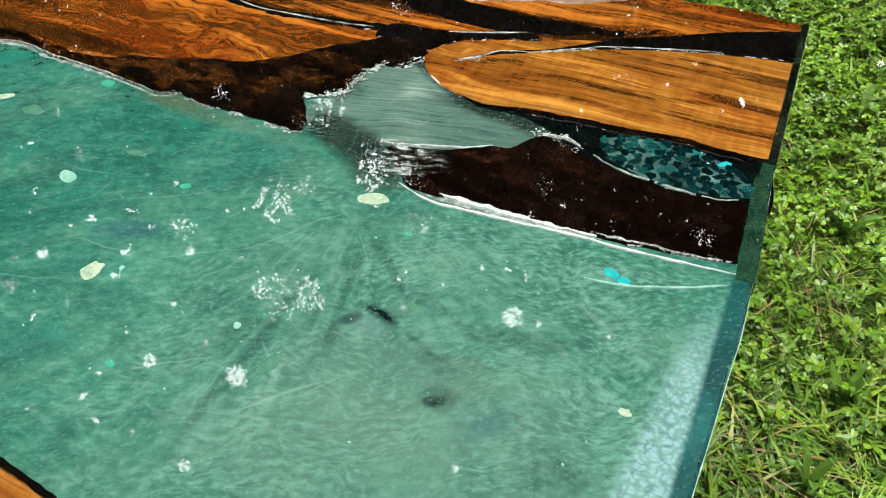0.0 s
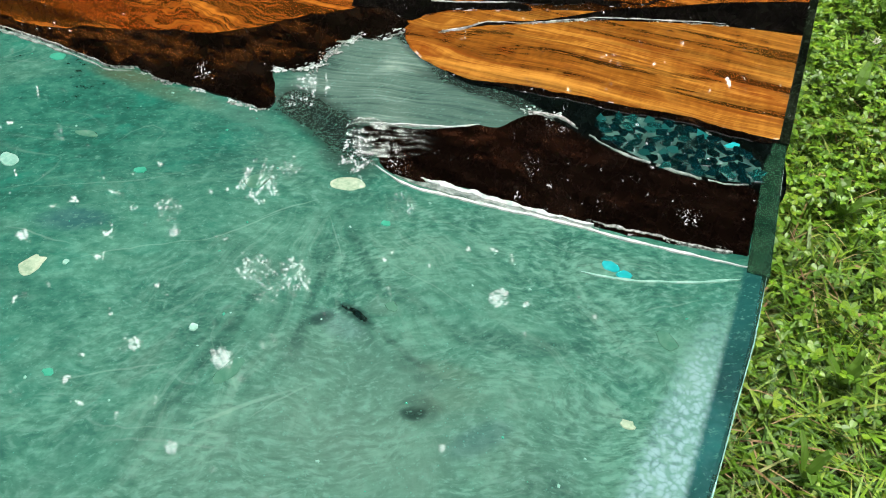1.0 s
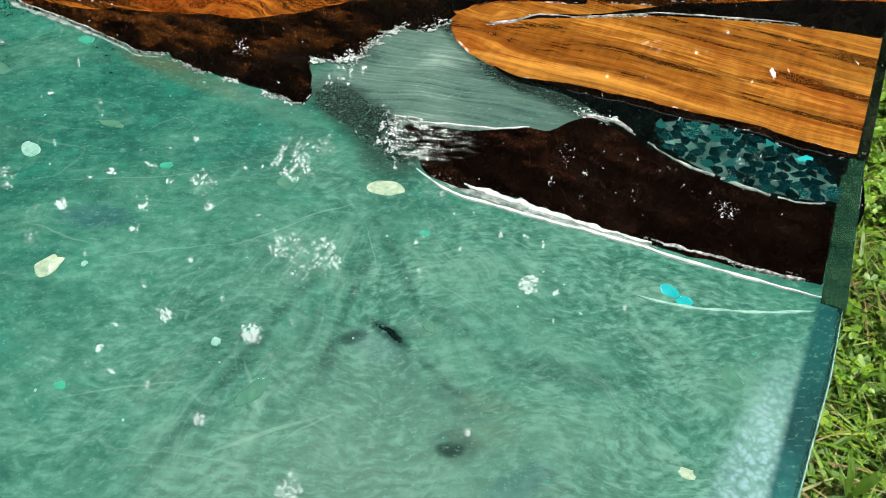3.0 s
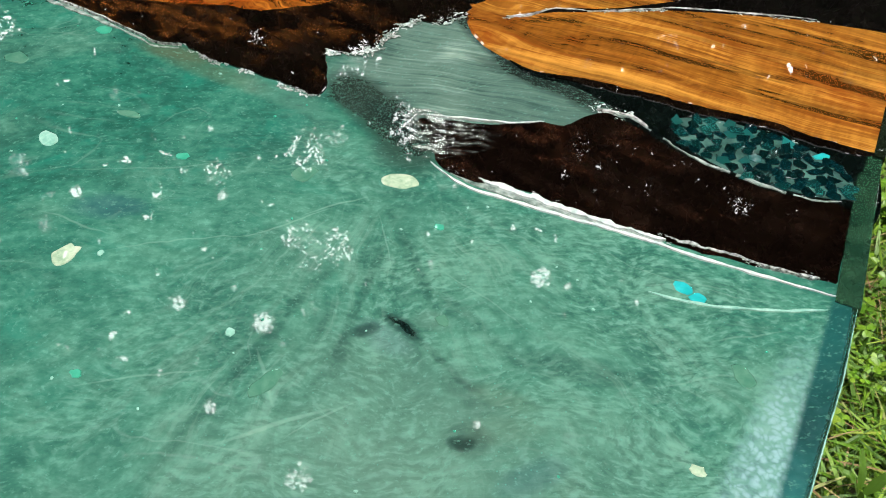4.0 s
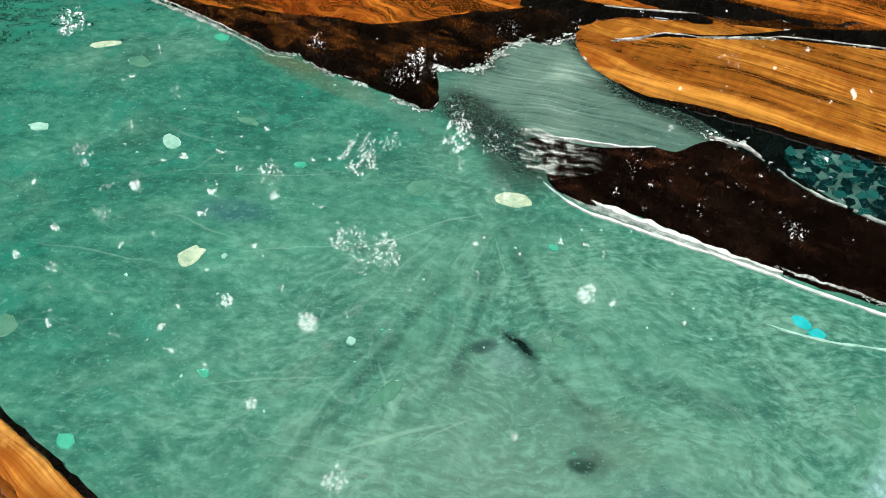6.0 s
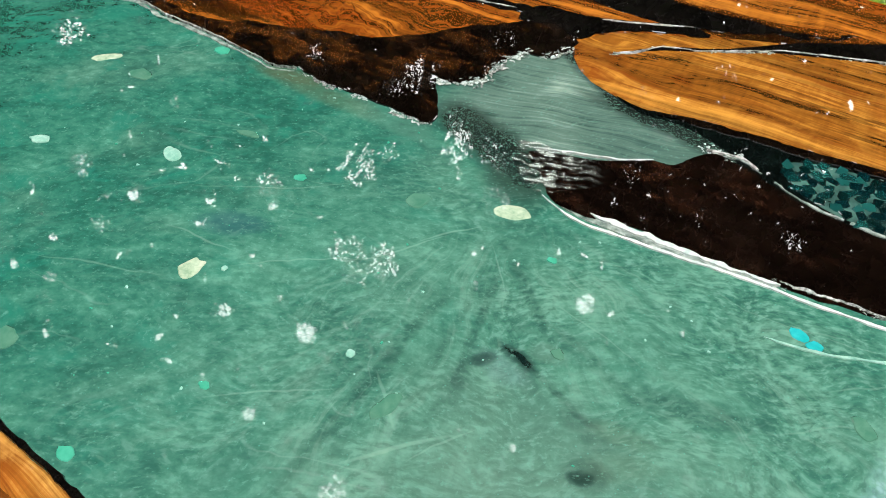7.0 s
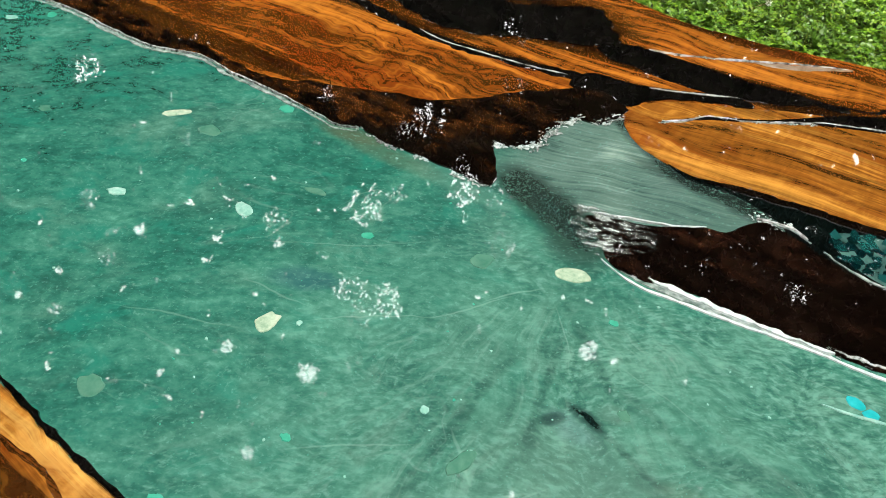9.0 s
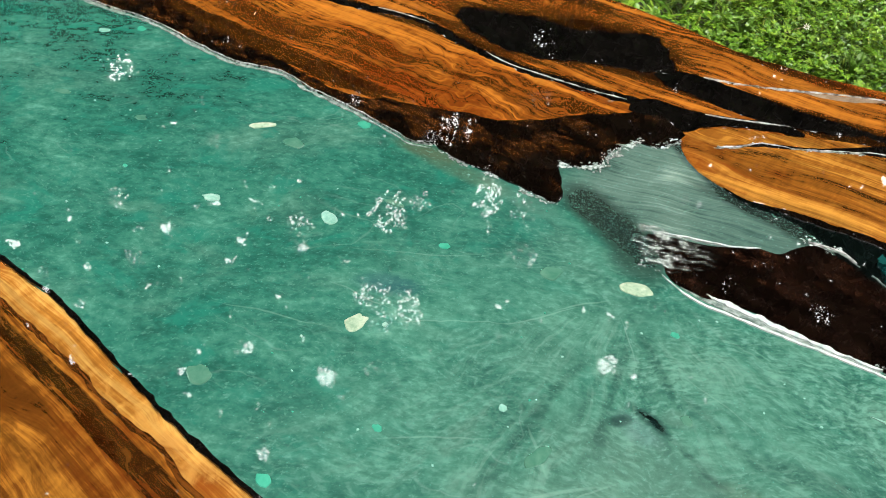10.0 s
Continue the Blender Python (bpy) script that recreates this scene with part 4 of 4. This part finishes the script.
# shell and pigment flakes set in the resin
for name, x, y, sx, sy, turn, mat, lab in (
        ("shell_flake", -571, -5, 9, 6, 40, M_FLAKE_MINT, "pale mint shell flake"), ("pigment_flake", -553, 11, 8, 7, 10, M_FLAKE_GREEN, "green pigment flake"),
        ("shell_flake", -529, -69, 12, 5, 35, M_FLAKE_DEEP, "sunken shell flake"), ("shell_flake", -408, -24, 19, 6, 62, M_FLAKE, "pale green shell sliver"),
        ("shell_flake", -382, -26, 13, 10, 30, M_FLAKE_DEEP, "sunken olive shell flake"), ("shell_flake", -383, -87, 11, 6, 40, M_FLAKE_MINT, "pale mint shell flake"),
        ("shell_flake", -324, -64, 11, 8, -10, M_FLAKE_MINT, "pale mint shell flake"), ("shell_flake", -268, -112, 10, 13, 15, M_FLAKE, "pale cream angular shell flake"),
        ("shell_flake", -257, -105, 3.4, 3, 0, M_FLAKE_MINT, "tiny white shell flake"), ("shell_flake", -177, -19, 17, 9, 33, M_FLAKE, "oval cream shell flake"),
        ("pigment_flake", -362, 11, 9, 8, 20, M_FLAKE_GREEN, "green pigment flake"), ("pigment_flake", -302, -172, 14, 11, 20, M_FLAKE_DEEP, "faint sunken flake"),
        ("pigment_flake", -226, -150, 5, 4, 0, M_FLAKE_GREEN, "green pigment flake"), ("pigment_flake", -246, -193, 8, 6, 15, M_FLAKE_GREEN, "green pigment flake"),
        ("shell_flake", -191, -113, 4.5, 4, 0, M_FLAKE_MINT, "small mint shell flake"), ("pigment_flake", -265, -47, 7, 5, 50, M_FLAKE_GREEN, "soft green pigment flake"),
        ("shell_flake", -304, -35, 13, 5, 25, M_FLAKE_DEEP, "sunken shell flake"), ("pigment_flake", -57, -22, 8, 6, 0, M_FLAKE_BLUE, "bright turquoise flake"),
        ("pigment_flake", -51, -25, 7, 6, 20, M_FLAKE_BLUE, "bright turquoise flake"), ("shell_flake", -33, -91, 6, 4, 15, M_FLAKE, "pale shell chip"),
        ("shell_flake", -168, -125, 7, 17, 0, M_FLAKE_DEEP, "long sunken shell flake"), ("shell_flake", -29, -50, 12, 7, -20, M_FLAKE_DEEP, "sunken shell flake"),
        ("shell_flake", -213, -33, 10, 13, 0, M_FLAKE_DEEP, "sunken olive flake"), ("shell_flake", -128, -75, 6, 5, 0, M_FLAKE_DEEP, "sunken shell flake"),
        ("pigment_flake", -440, -96, 4, 3, 0, M_FLAKE_GREEN, "green pigment flake"), ("pigment_flake", -470, -60, 8, 6, 40, M_FLAKE_DEEP, "sunken flake"),
        ("pigment_flake", -150, -35, 5, 4, 0, M_FLAKE_GREEN, "green pigment flake")):
    bm = chip(sx / 1000, sy / 1000, 0.0012, radians(turn - 20), int(abs(x * 7 + y)), 10 + int(abs(x)) % 3, True)
    bmesh.ops.translate(bm, verts=bm.verts, vec=(x / 1000, y / 1000, TOP - 0.0017))
    part(name, bm, mat, table, lab)
specks = []
for i in range(5):
    bm = chip(0.0016, 0.0012, 0.0008, i, 500 + i, 5)
    me = bpy.data.meshes.new("pigment_speck")
    bm.to_mesh(me)
    bm.free()
    me.materials.append((M_FLAKE_MINT, M_FLAKE_GREEN)[i % 2])
    specks.append(me)
for i in range(110):
    g = new("pigment_speck", specks[i % 5])
    g.parent = table
    g.matrix_basis = pose(rnd.uniform(-0.6, -0.02), rnd.uniform(-0.19, 0.01), TOP - 0.0013, 0, 0, rnd.uniform(0, 360)) @ Matrix.Scale(rnd.uniform(0.4, 1.3), 4)

# steel legs under the slabs
for x, y in ((-0.10, 0.15), (-1.05, 0.15), (-0.10, -0.26), (-1.05, -0.26)):
    leg = [Vector((x - 0.02, y - 0.02)), Vector((x + 0.02, y - 0.02)), Vector((x + 0.02, y + 0.02)), Vector((x - 0.02, y + 0.02))]
    part("leg", slab(leg, 0.0, T0 - 0.001, 0.002), M_STEEL, table, "black square steel leg")

# the free end is cut by hand and bows a few millimetres
BOW = ((-0.34, -0.007), (-0.117, -0.003), (-0.089, -0.0015), (-0.066, -0.0005), (-0.038, 0.001), (0.004, 0.0005), (0.05, 0.0), (0.088, -0.0034), (0.16, -0.0036), (0.24, -0.003))
for ob in table.children:
    if ob.data and ob.data.users == 1 and ob.location.length < 1e-6:
        for vert in ob.data.vertices:
            reach = 1.0 + vert.co.x / 0.035
            if reach > 0:
                vert.co.x += min(1.0, reach) * float(np.interp(vert.co.y, [b[0] for b in BOW], [b[1] for b in BOW]))

# ---------------------------------------------------------------- lawn


def scatter(name, verts, faces, mat):
    me = bpy.data.meshes.new(name)
    me.from_pydata(verts, [], faces)
    me.materials.append(mat)
    return new(name, me)


def blades(n, area, height, width, lean, seed, keep):
    r = np.random.RandomState(seed)
    verts, faces = [], []
    x0, x1, y0, y1 = area
    for _ in range(n):
        x, y = r.uniform(x0, x1), r.uniform(y0, y1)
        if not keep(x, y, r):
            continue
        h, w = height * r.uniform(0.5, 1.25), width * r.uniform(0.6, 1.3)
        a, le, tw = r.uniform(0, math.tau), lean * r.uniform(0.3, 1.5), r.uniform(0, math.tau)
        cx, cy, sx, sy = math.cos(a), math.sin(a), math.cos(tw), math.sin(tw)
        i = len(verts)
        for f, ww in ((0, 0.8), (0.45, 1.0), (0.8, 0.6)):
            d, z = le * h * f * f * 1.3, h * f * (1 - 0.35 * min(le, 1.6) * f)
            px, py = x + cx * d, y + cy * d
            verts += [(px - sx * w * ww / 2, py - sy * w * ww / 2, z), (px + sx * w * ww / 2, py + sy * w * ww / 2, z)]
        d, z = le * h * 1.3, h * (1 - 0.35 * min(le, 1.6))
        verts.append((x + cx * d, y + cy * d, z))
        faces += [(i, i + 1, i + 3, i + 2), (i + 2, i + 3, i + 5, i + 4), (i + 4, i + 5, i + 6)]
    return verts, faces


def cloverness(x, y):
    return 0.62 + 0.75 * noise.noise((x * 3.4, y * 3.4, 4.0)) + 1.9 * (min(max(y, 0.3), 1.1) - 0.93)


def near_share(x, y):
    """How much of the lawn at a place belongs to the finely grown part beside the table's end."""
    inset = min(x + 0.1, 1.35 - x, y - 0.2, 2.6 - y) + 0.12 * noise.noise((x * 5, y * 5, 6.0))
    return min(1.0, max(0.0, inset / 0.22))


def clovers(n, area, seed, big=1.0, keep=None):
    r = np.random.RandomState(seed)
    verts, faces = [], []
    x0, x1, y0, y1 = area
    shape = [(0.0, 0.0), (0.32, 0.30), (0.44, 0.66), (0.30, 0.95), (0.0, 0.88), (-0.30, 0.95), (-0.44, 0.66), (-0.32, 0.30)]
    for _ in range(n):
        x, y = r.uniform(x0, x1), r.uniform(y0, y1)
        if r.uniform() > cloverness(x, y) or (keep and not keep(x, y, r)):
            continue
        s, z = big * r.uniform(0.0042, 0.0092), r.uniform(0.016, 0.056)
        base, tx, ty = r.uniform(0, math.tau), r.uniform(-0.35, 0.35), r.uniform(-0.35, 0.35)
        for j in range(3):
            a = base + j * math.tau / 3 + r.uniform(-0.15, 0.15)
            ca, sa, droop, fold = math.cos(a), math.sin(a), r.uniform(-0.25, 0.45), r.uniform(0.1, 0.45)
            i = len(verts)
            for px, py in shape:
                dx, dy = (px * -sa + py * ca) * s, (px * ca + py * sa) * s
                verts.append((x + dx, y + dy, z + dx * tx + dy * ty + s * (abs(px) * fold - droop * py * py)))
            faces += [(i, i + 1, i + 2, i + 3, i + 4), (i, i + 4, i + 5, i + 6, i + 7)]
    return verts, faces


grass = scatter("lawn_grass", *blades(86000, (-0.1, 1.35, 0.2, 2.6), 0.042, 0.0042, 1.35, 1, lambda x, y, r: r.uniform() < (1.15 - 0.55 * cloverness(x, y)) * near_share(x, y)), M_GRASS)
tagged(grass, "fresh green lawn grass, uneven and unmown", "grass", kind="stuff")
outer = scatter("lawn_grass", *blades(120000, (-4.2, 4.6, -3.6, 5.4), 0.055, 0.0100, 1.3, 2, lambda x, y, r: r.uniform() > near_share(x, y) and r.uniform() < 1.6 - 0.36 * math.hypot(x, y - 0.8)), M_GRASS)
tagged(outer, "lawn grass further off around the table", "grass", kind="stuff")
middle = scatter("lawn_grass", *blades(60000, (-1.5, 2.4, -1.0, 3.4), 0.048, 0.0075, 1.35, 8, lambda x, y, r: r.uniform() > near_share(x, y) and r.uniform() < 2.2 - math.hypot(x - 0.4, y - 1.1)), M_GRASS)
tagged(middle, "lawn grass growing close around the table", "grass", kind="stuff")
straw = scatter("dry_grass", *blades(5200, (0.1, 1.2, 0.3, 2.4), 0.05, 0.0024, 1.9, 3, lambda x, y, r: noise.noise((x * 7, y * 7, 9.0)) > 0.05 + 0.25 * (y > 1.0)), M_STRAW)
tagged(straw, "dry straw-coloured grass lying between green blades", "dry grass", kind="stuff")
clover = scatter("clover_patch", *clovers(36000, (-0.1, 1.35, 0.2, 2.6), 4, 1.0, lambda x, y, r: r.uniform() < near_share(x, y)), M_CLOVER)
tagged(clover, "dense patch of white clover leaves in the lawn", "clover", kind="stuff")
around = scatter("clover_patch", *clovers(15000, (-3.4, 3.6, -2.6, 4.4), 6, 1.5, lambda x, y, r: r.uniform() > near_share(x, y) and r.uniform() < 1.5 - 0.42 * math.hypot(x, y - 0.8)), M_CLOVER)
tagged(around, "clover growing thinly in the lawn around", "clover", kind="stuff")

# clover plants that stand out from the patch
LEAFLETS = []
for i in range(4):
    bm = bmesh.new()
    fold, droop = 0.15 + 0.08 * i, -0.15 + 0.14 * i
    half = ((0.0, 0.0), (0.16, 0.10), (0.33, 0.32), (0.44, 0.66), (0.36, 0.90), (0.20, 0.97), (0.0, 0.90))
    mid_line = [bm.verts.new((0, y, -droop * y * y * 0.4)) for y in (0.0, 0.3, 0.6, 0.90)]
    for s in (-1, 1):
        rim_v = [bm.verts.new((s * x, y, x * fold - droop * y * y * 0.4)) for x, y in half[1:-1]]
        ring = [mid_line[0], *rim_v, mid_line[3]]
        bm.faces.new((mid_line[0], rim_v[0], rim_v[1], mid_line[1]) if s > 0 else (mid_line[1], rim_v[1], rim_v[0], mid_line[0]))
        bm.faces.new((mid_line[1], rim_v[1], rim_v[2], mid_line[2]) if s > 0 else (mid_line[2], rim_v[2], rim_v[1], mid_line[1]))
        bm.faces.new((mid_line[2], rim_v[2], rim_v[3], rim_v[4], mid_line[3]) if s > 0 else (mid_line[3], rim_v[4], rim_v[3], rim_v[2], mid_line[2]))
    me = bpy.data.meshes.new("leaflet")
    bm.to_mesh(me)
    bm.free()
    me.materials.append(M_LEAFLET)
    LEAFLETS.append(me)
bm = bmesh.new()
bmesh.ops.create_cone(bm, segments=5, radius1=0.0008, radius2=0.0006, depth=1.0, cap_ends=True)
bmesh.ops.translate(bm, verts=bm.verts, vec=(0, 0, 0.5))
STALK = bpy.data.meshes.new("stalk")
bm.to_mesh(STALK)
bm.free()
STALK.materials.append(M_BROAD)
r4 = random.Random(33)
made = 0
while made < 260:
    x, y = r4.uniform(0.12, 0.75), r4.uniform(0.42, 1.9)
    if x < 0.10 + 0.30 * (y - 0.3) or r4.random() > cloverness(x, y):
        continue
    made += 1
    plant = new("clover_plant")
    plant.location = (x, y, 0)
    tagged(plant, "white clover plant with three round green leaflets", "clover", "clover plants in the lawn")
    h, size, turn = r4.uniform(0.040, 0.062), r4.uniform(0.0065, 0.0108), r4.uniform(0, 360)
    st = new("stalk", STALK)
    st.parent = plant
    st.matrix_basis = Matrix.Diagonal((1, 1, h, 1))
    tilt_x, tilt_y = r4.uniform(-18, 18), r4.uniform(-18, 18)
    for j in range(3):
        lf = new("leaflet", r4.choice(LEAFLETS))
        lf.parent = plant
        lf.matrix_basis = pose(0, 0, h, tilt_x, tilt_y, 0) @ pose(0, 0, 0, r4.uniform(-8, 14), 0, turn + 120 * j + r4.uniform(-8, 8)) @ Matrix.Scale(size * r4.uniform(0.9, 1.1), 4)


def broadleaf(x, y, size, leaves, seed):
    r = random.Random(seed)
    plant = new("broadleaf_weed")
    plant.location = (x, y, 0)
    tagged(plant, "low broad-leaved weed growing in the lawn", "weed", "weeds in the lawn")
    for i in range(leaves):
        a = math.tau * i / leaves + r.uniform(-0.4, 0.4)
        length, wid = size * r.uniform(0.7, 1.2), size * r.uniform(0.26, 0.42)
        bm = bmesh.new()
        rows = []
        for j in range(7):
            f = j / 6
            w = wid * math.sin(math.pi * min(1, f ** 0.8 * 0.98 + 0.02)) * (1 + 0.12 * math.sin(j * 2.3 + seed))
            z = 0.015 + 0.040 * math.sin(f * 1.9) * r.uniform(0.8, 1.1)
            rows.append([bm.verts.new((s * w / 2 * -math.sin(a) + math.cos(a) * length * f, s * w / 2 * math.cos(a) + math.sin(a) * length * f, z + abs(s) * w * 0.22)) for s in (-1, 0, 1)])
        for p, q in zip(rows, rows[1:]):
            for j in range(2):
                bm.faces.new((p[j], p[j + 1], q[j + 1], q[j]))
        part("leaf", bm, M_BROAD, plant)


for i, (x, y, s, n) in enumerate(((0.20, 0.47, 0.036, 5), (0.27, 0.52, 0.030, 5), (0.36, 0.70, 0.030, 6), (0.46, 0.62, 0.032, 5), (0.43, 0.95, 0.036, 6), (0.33, 1.02, 0.034, 5), (0.55, 0.86, 0.038, 6), (0.52, 1.20, 0.040, 5),
                                   (0.62, 1.40, 0.034, 6), (0.28, 1.55, 0.030, 6), (0.10, 1.62, 0.028, 5), (0.42, 1.85, 0.034, 6), (0.70, 1.75, 0.034, 6), (0.16, 1.95, 0.032, 5), (0.30, 0.60, 0.028, 4))):
    broadleaf(x, y, s, n, 40 + i)


def blossom(x, y, z, seed):
    r = random.Random(seed)
    flower = new("clover_flower")
    flower.location = (x, y, 0)
    tagged(flower, "small round white clover blossom on a stalk", "flower", "clover flowers in the lawn")
    bm = bmesh.new()
    for i in range(26):
        zz = 1 - 2 * (i + 0.5) / 26
        a, rr = i * 2.4, math.sqrt(1 - zz * zz)
        d = Vector((rr * math.cos(a), rr * math.sin(a), zz))
        side = d.orthogonal().normalized() * 0.0011
        c = Vector((0, 0, z)) + d * 0.0028
        tip = Vector((0, 0, z)) + d * 0.0068 * r.uniform(0.85, 1.1) + Vector((0, 0, 0.0012))
        bm.faces.new([bm.verts.new(q) for q in (c - side, c + side, tip)])
        up = d.cross(side).normalized() * 0.0011
        bm.faces.new([bm.verts.new(q) for q in (c - up, c + up, tip)])
    part("blossom", bm, M_PETAL, flower, "white blossom head")
    bm = bmesh.new()
    bmesh.ops.create_cone(bm, segments=6, radius1=0.0010, radius2=0.0008, depth=z, cap_ends=True)
    bmesh.ops.translate(bm, verts=bm.verts, vec=(0, 0, z / 2))
    part("stalk", bm, M_BROAD, flower)


for i, (x, y, z) in enumerate(((0.47, 0.86, 0.06), (0.56, 1.28, 0.06), (0.30, 1.75, 0.065), (0.42, 1.62, 0.06), (0.62, 1.02, 0.06), (0.20, 1.62, 0.06))):
    blossom(x, y, z, 70 + i)

# ---------------------------------------------------------------- the tree mirrored in the resin
tree = new("broadleaf_tree")
tree.location = (-2.6, 11.5, 0)
tagged(tree, "tall leafy tree standing on the lawn out of view, blocking the sky", "tree")


def limb(bm, points, r0, r1, sides=8):
    line = [Vector(p) for p in points]
    prev = None
    for i, p in enumerate(line):
        t = (line[min(i + 1, len(line) - 1)] - line[max(i - 1, 0)]).normalized()
        a = t.orthogonal().normalized()
        b = t.cross(a)
        r = r0 + (r1 - r0) * i / (len(line) - 1)
        ring = [bm.verts.new(p + r * (a * math.cos(math.tau * j / sides) + b * math.sin(math.tau * j / sides))) for j in range(sides)]
        if prev:
            for j in range(sides):
                bm.faces.new((prev[j], prev[(j + 1) % sides], ring[(j + 1) % sides], ring[j]))
        prev = ring


def bent(a, b, seed, sag=0.5, n=8):
    r = random.Random(seed)
    a, b = Vector(a), Vector(b)
    off = Vector((r.uniform(-1, 1), r.uniform(-1, 1), r.uniform(0, 1))) * sag
    return [a.lerp(b, i / n) + off * math.sin(math.pi * i / n) + Vector((r.uniform(-1, 1), r.uniform(-1, 1), r.uniform(-1, 1))) * 0.06 for i in range(n + 1)]


bm = bmesh.new()
limb(bm, bent((0, 0, -0.2), (0.2, -0.3, 6.0), 1, 0.15), 0.34, 0.24, 12)
trunk = part("trunk", bm, M_TRUNK, tree)
bm = bmesh.new()
for i, tip in enumerate(((4.6, -2.8, 5.6), (3.4, -2.6, 8.8), (1.2, -3.2, 10.5), (-1.8, -3.6, 9.5), (-4.2, -3.8, 6.2), (-5.0, -3.5, 9.0), (5.6, -2.6, 8.0), (-2.4, -3.0, 5.8), (2.2, -2.8, 6.2), (0.4, -3.0, 7.6))):
    limb(bm, bent((0.2, -0.3, 4.5 + 0.15 * i), tip, 20 + i), 0.10, 0.025, 6)
part("limb", bm, M_TRUNK, tree)

# openings in the foliage: azimuth, elevation and radius in degrees
CLEAR_GAPS = [(3.6, 48.6, 0.9), (6.3, 48.9, 0.4), (-33.7, 47.8, 0.6), (-26.2, 50.7, 0.9), (-34.3, 54.9, 0.6), (-27.0, 41.7, 0.5), (-38.1, 38.9, 0.5), (-48.6, 40.4, 0.4), (-46.7, 42.0, 0.5),
              (7.6, 36.7, 0.35), (15.6, 30.0, 0.22), (19.8, 31.9, 0.16), (-2.3, 59.1, 0.4), (-37.8, 51.6, 0.3), (-45.1, 39.8, 0.4)]
THIN_GAPS = [(-18.8, 39.8, 1.6), (-16.2, 39.2, 0.9), (-10.0, 38.7, 1.6), (-7.2, 39.2, 1.1), (-20.7, 45.6, 1.4), (-17.5, 46.6, 1.6), (-19.9, 47.6, 1.0), (-21.3, 50.6, 0.7), (-19.1, 51.8, 0.7), (-24.6, 52.4, 0.5),
             (-32.1, 55.0, 0.5), (-26.6, 61.4, 0.9), (-26.9, 40.2, 0.9), (-48.6, 39.8, 0.8), (-13.5, 34.0, 1.4), (-15.4, 34.7, 0.8), (-21.3, 32.1, 0.5), (-38.3, 28.2, 0.9), (-6.1, 31.5, 0.7), (-6.4, 42.3, 1.3),
             (19.9, 40.9, 0.7), (-3.4, 60.6, 0.4), (-16.6, 56.1, 0.3), (-22.5, 35.2, 0.3), (5.3, 39.5, 0.5), (10.6, 31.7, 0.4), (18.8, 45.3, 0.3),
             (-6.2, 40.4, 0.6), (-7.7, 42.2, 0.6), (-46.0, 40.3, 0.6), (-47.7, 42.9, 0.6), (-41.2, 36.1, 0.6), (-32.8, 33.8, 0.4), (-41.5, 40.0, 0.6), (6.5, 36.6, 0.5),
             (-7.0, 27.8, 0.9), (-6.2, 28.9, 0.5), (-7.4, 31.7, 0.7), (-7.1, 32.5, 0.5)]
sparkle = random.Random(31)
CLEAR_GAPS += [(sparkle.uniform(-52, 8), sparkle.uniform(35, 51), sparkle.uniform(0.02, 0.08)) for _ in range(60)]


def crown(tree, n, leaf, seed, margin, cores, twigs=False):
    r = np.random.RandomState(seed)
    az = np.radians(r.uniform(-67, 53, n))
    el = np.arcsin(r.uniform(math.sin(radians(1)), math.sin(radians(71)), n))
    if twigs:
        large = [g for g in CLEAR_GAPS + THIN_GAPS if g[2] > 0.2]
        gaps = np.array(large)[r.randint(0, len(large), n)]
        el = np.radians(gaps[:, 1] + r.normal(0, 1, n) * (gaps[:, 2] + 0.5))
        az = np.radians(gaps[:, 0] + r.normal(0, 1, n) * (gaps[:, 2] + 0.5) / np.cos(el))
    dist = 8.2 + 2.6 * r.uniform(0, 1, n) + 0.5 * np.sin(az * 9) + 0.4 * np.sin(el * 13)
    d = np.stack([np.sin(az) * np.cos(el), np.cos(az) * np.cos(el), np.sin(el)], 1)
    keep = np.ones(n, bool)
    for gaps, core in ((CLEAR_GAPS, cores[0]), (THIN_GAPS, cores[1])):
        for a, e, rad in gaps:
            a, e = radians(a), radians(e)
            g = np.array([math.sin(a) * math.cos(e), math.cos(a) * math.cos(e), math.sin(e)])
            ang = np.degrees(np.arccos(np.clip(d @ g, -1, 1)))
            keep &= ~((ang < rad * r.uniform(0.55, 1.0, n) + margin) & (r.uniform(0, 1, n) > core))
    d, dist = d[keep], dist[keep]
    n = len(d)
    c = np.array([-0.04, 0.23, 0.22]) + d * dist[:, None] - np.array([-2.6, 11.5, 0])
    a = r.normal(size=(n, 3))
    a /= np.linalg.norm(a, axis=1)[:, None]
    b = np.cross(a, r.normal(size=(n, 3)))
    b /= np.linalg.norm(b, axis=1)[:, None]
    s = leaf * r.uniform(0.7, 1.3, n)[:, None]
    v = np.stack([c - a * s, c + b * s * 0.55, c + a * s, c - b * s * 0.55], 1).reshape(-1, 3)
    me = bpy.data.meshes.new("crown")
    me.from_pydata(v.tolist(), [], np.arange(4 * n).reshape(-1, 4).tolist())
    me.materials.append(M_CROWN)
    ob = new("crown", me)
    ob.parent = tree
    ob["label"] = "dense green leaves with small gaps of sky"


# two unseen trees, added only to block sky light around the table
for turn in (120, -120):
    sky_blocker = copy_thing(tree, pose(0, 0, 0, 0, 0, turn) @ pose(-2.6, 11.5, 0))
    crown(sky_blocker, 60000, 0.14, 12 + turn // 100, 0.1, (1, 1))
crown(tree, 200000, 0.050, 11, 0.12, (0.0, 0.20))
crown(tree, 145000, 0.105, 14, 0.45, (0.0, 0.0))
crown(tree, 110000, 0.020, 15, 0.0, (0.15, 0.75), True)
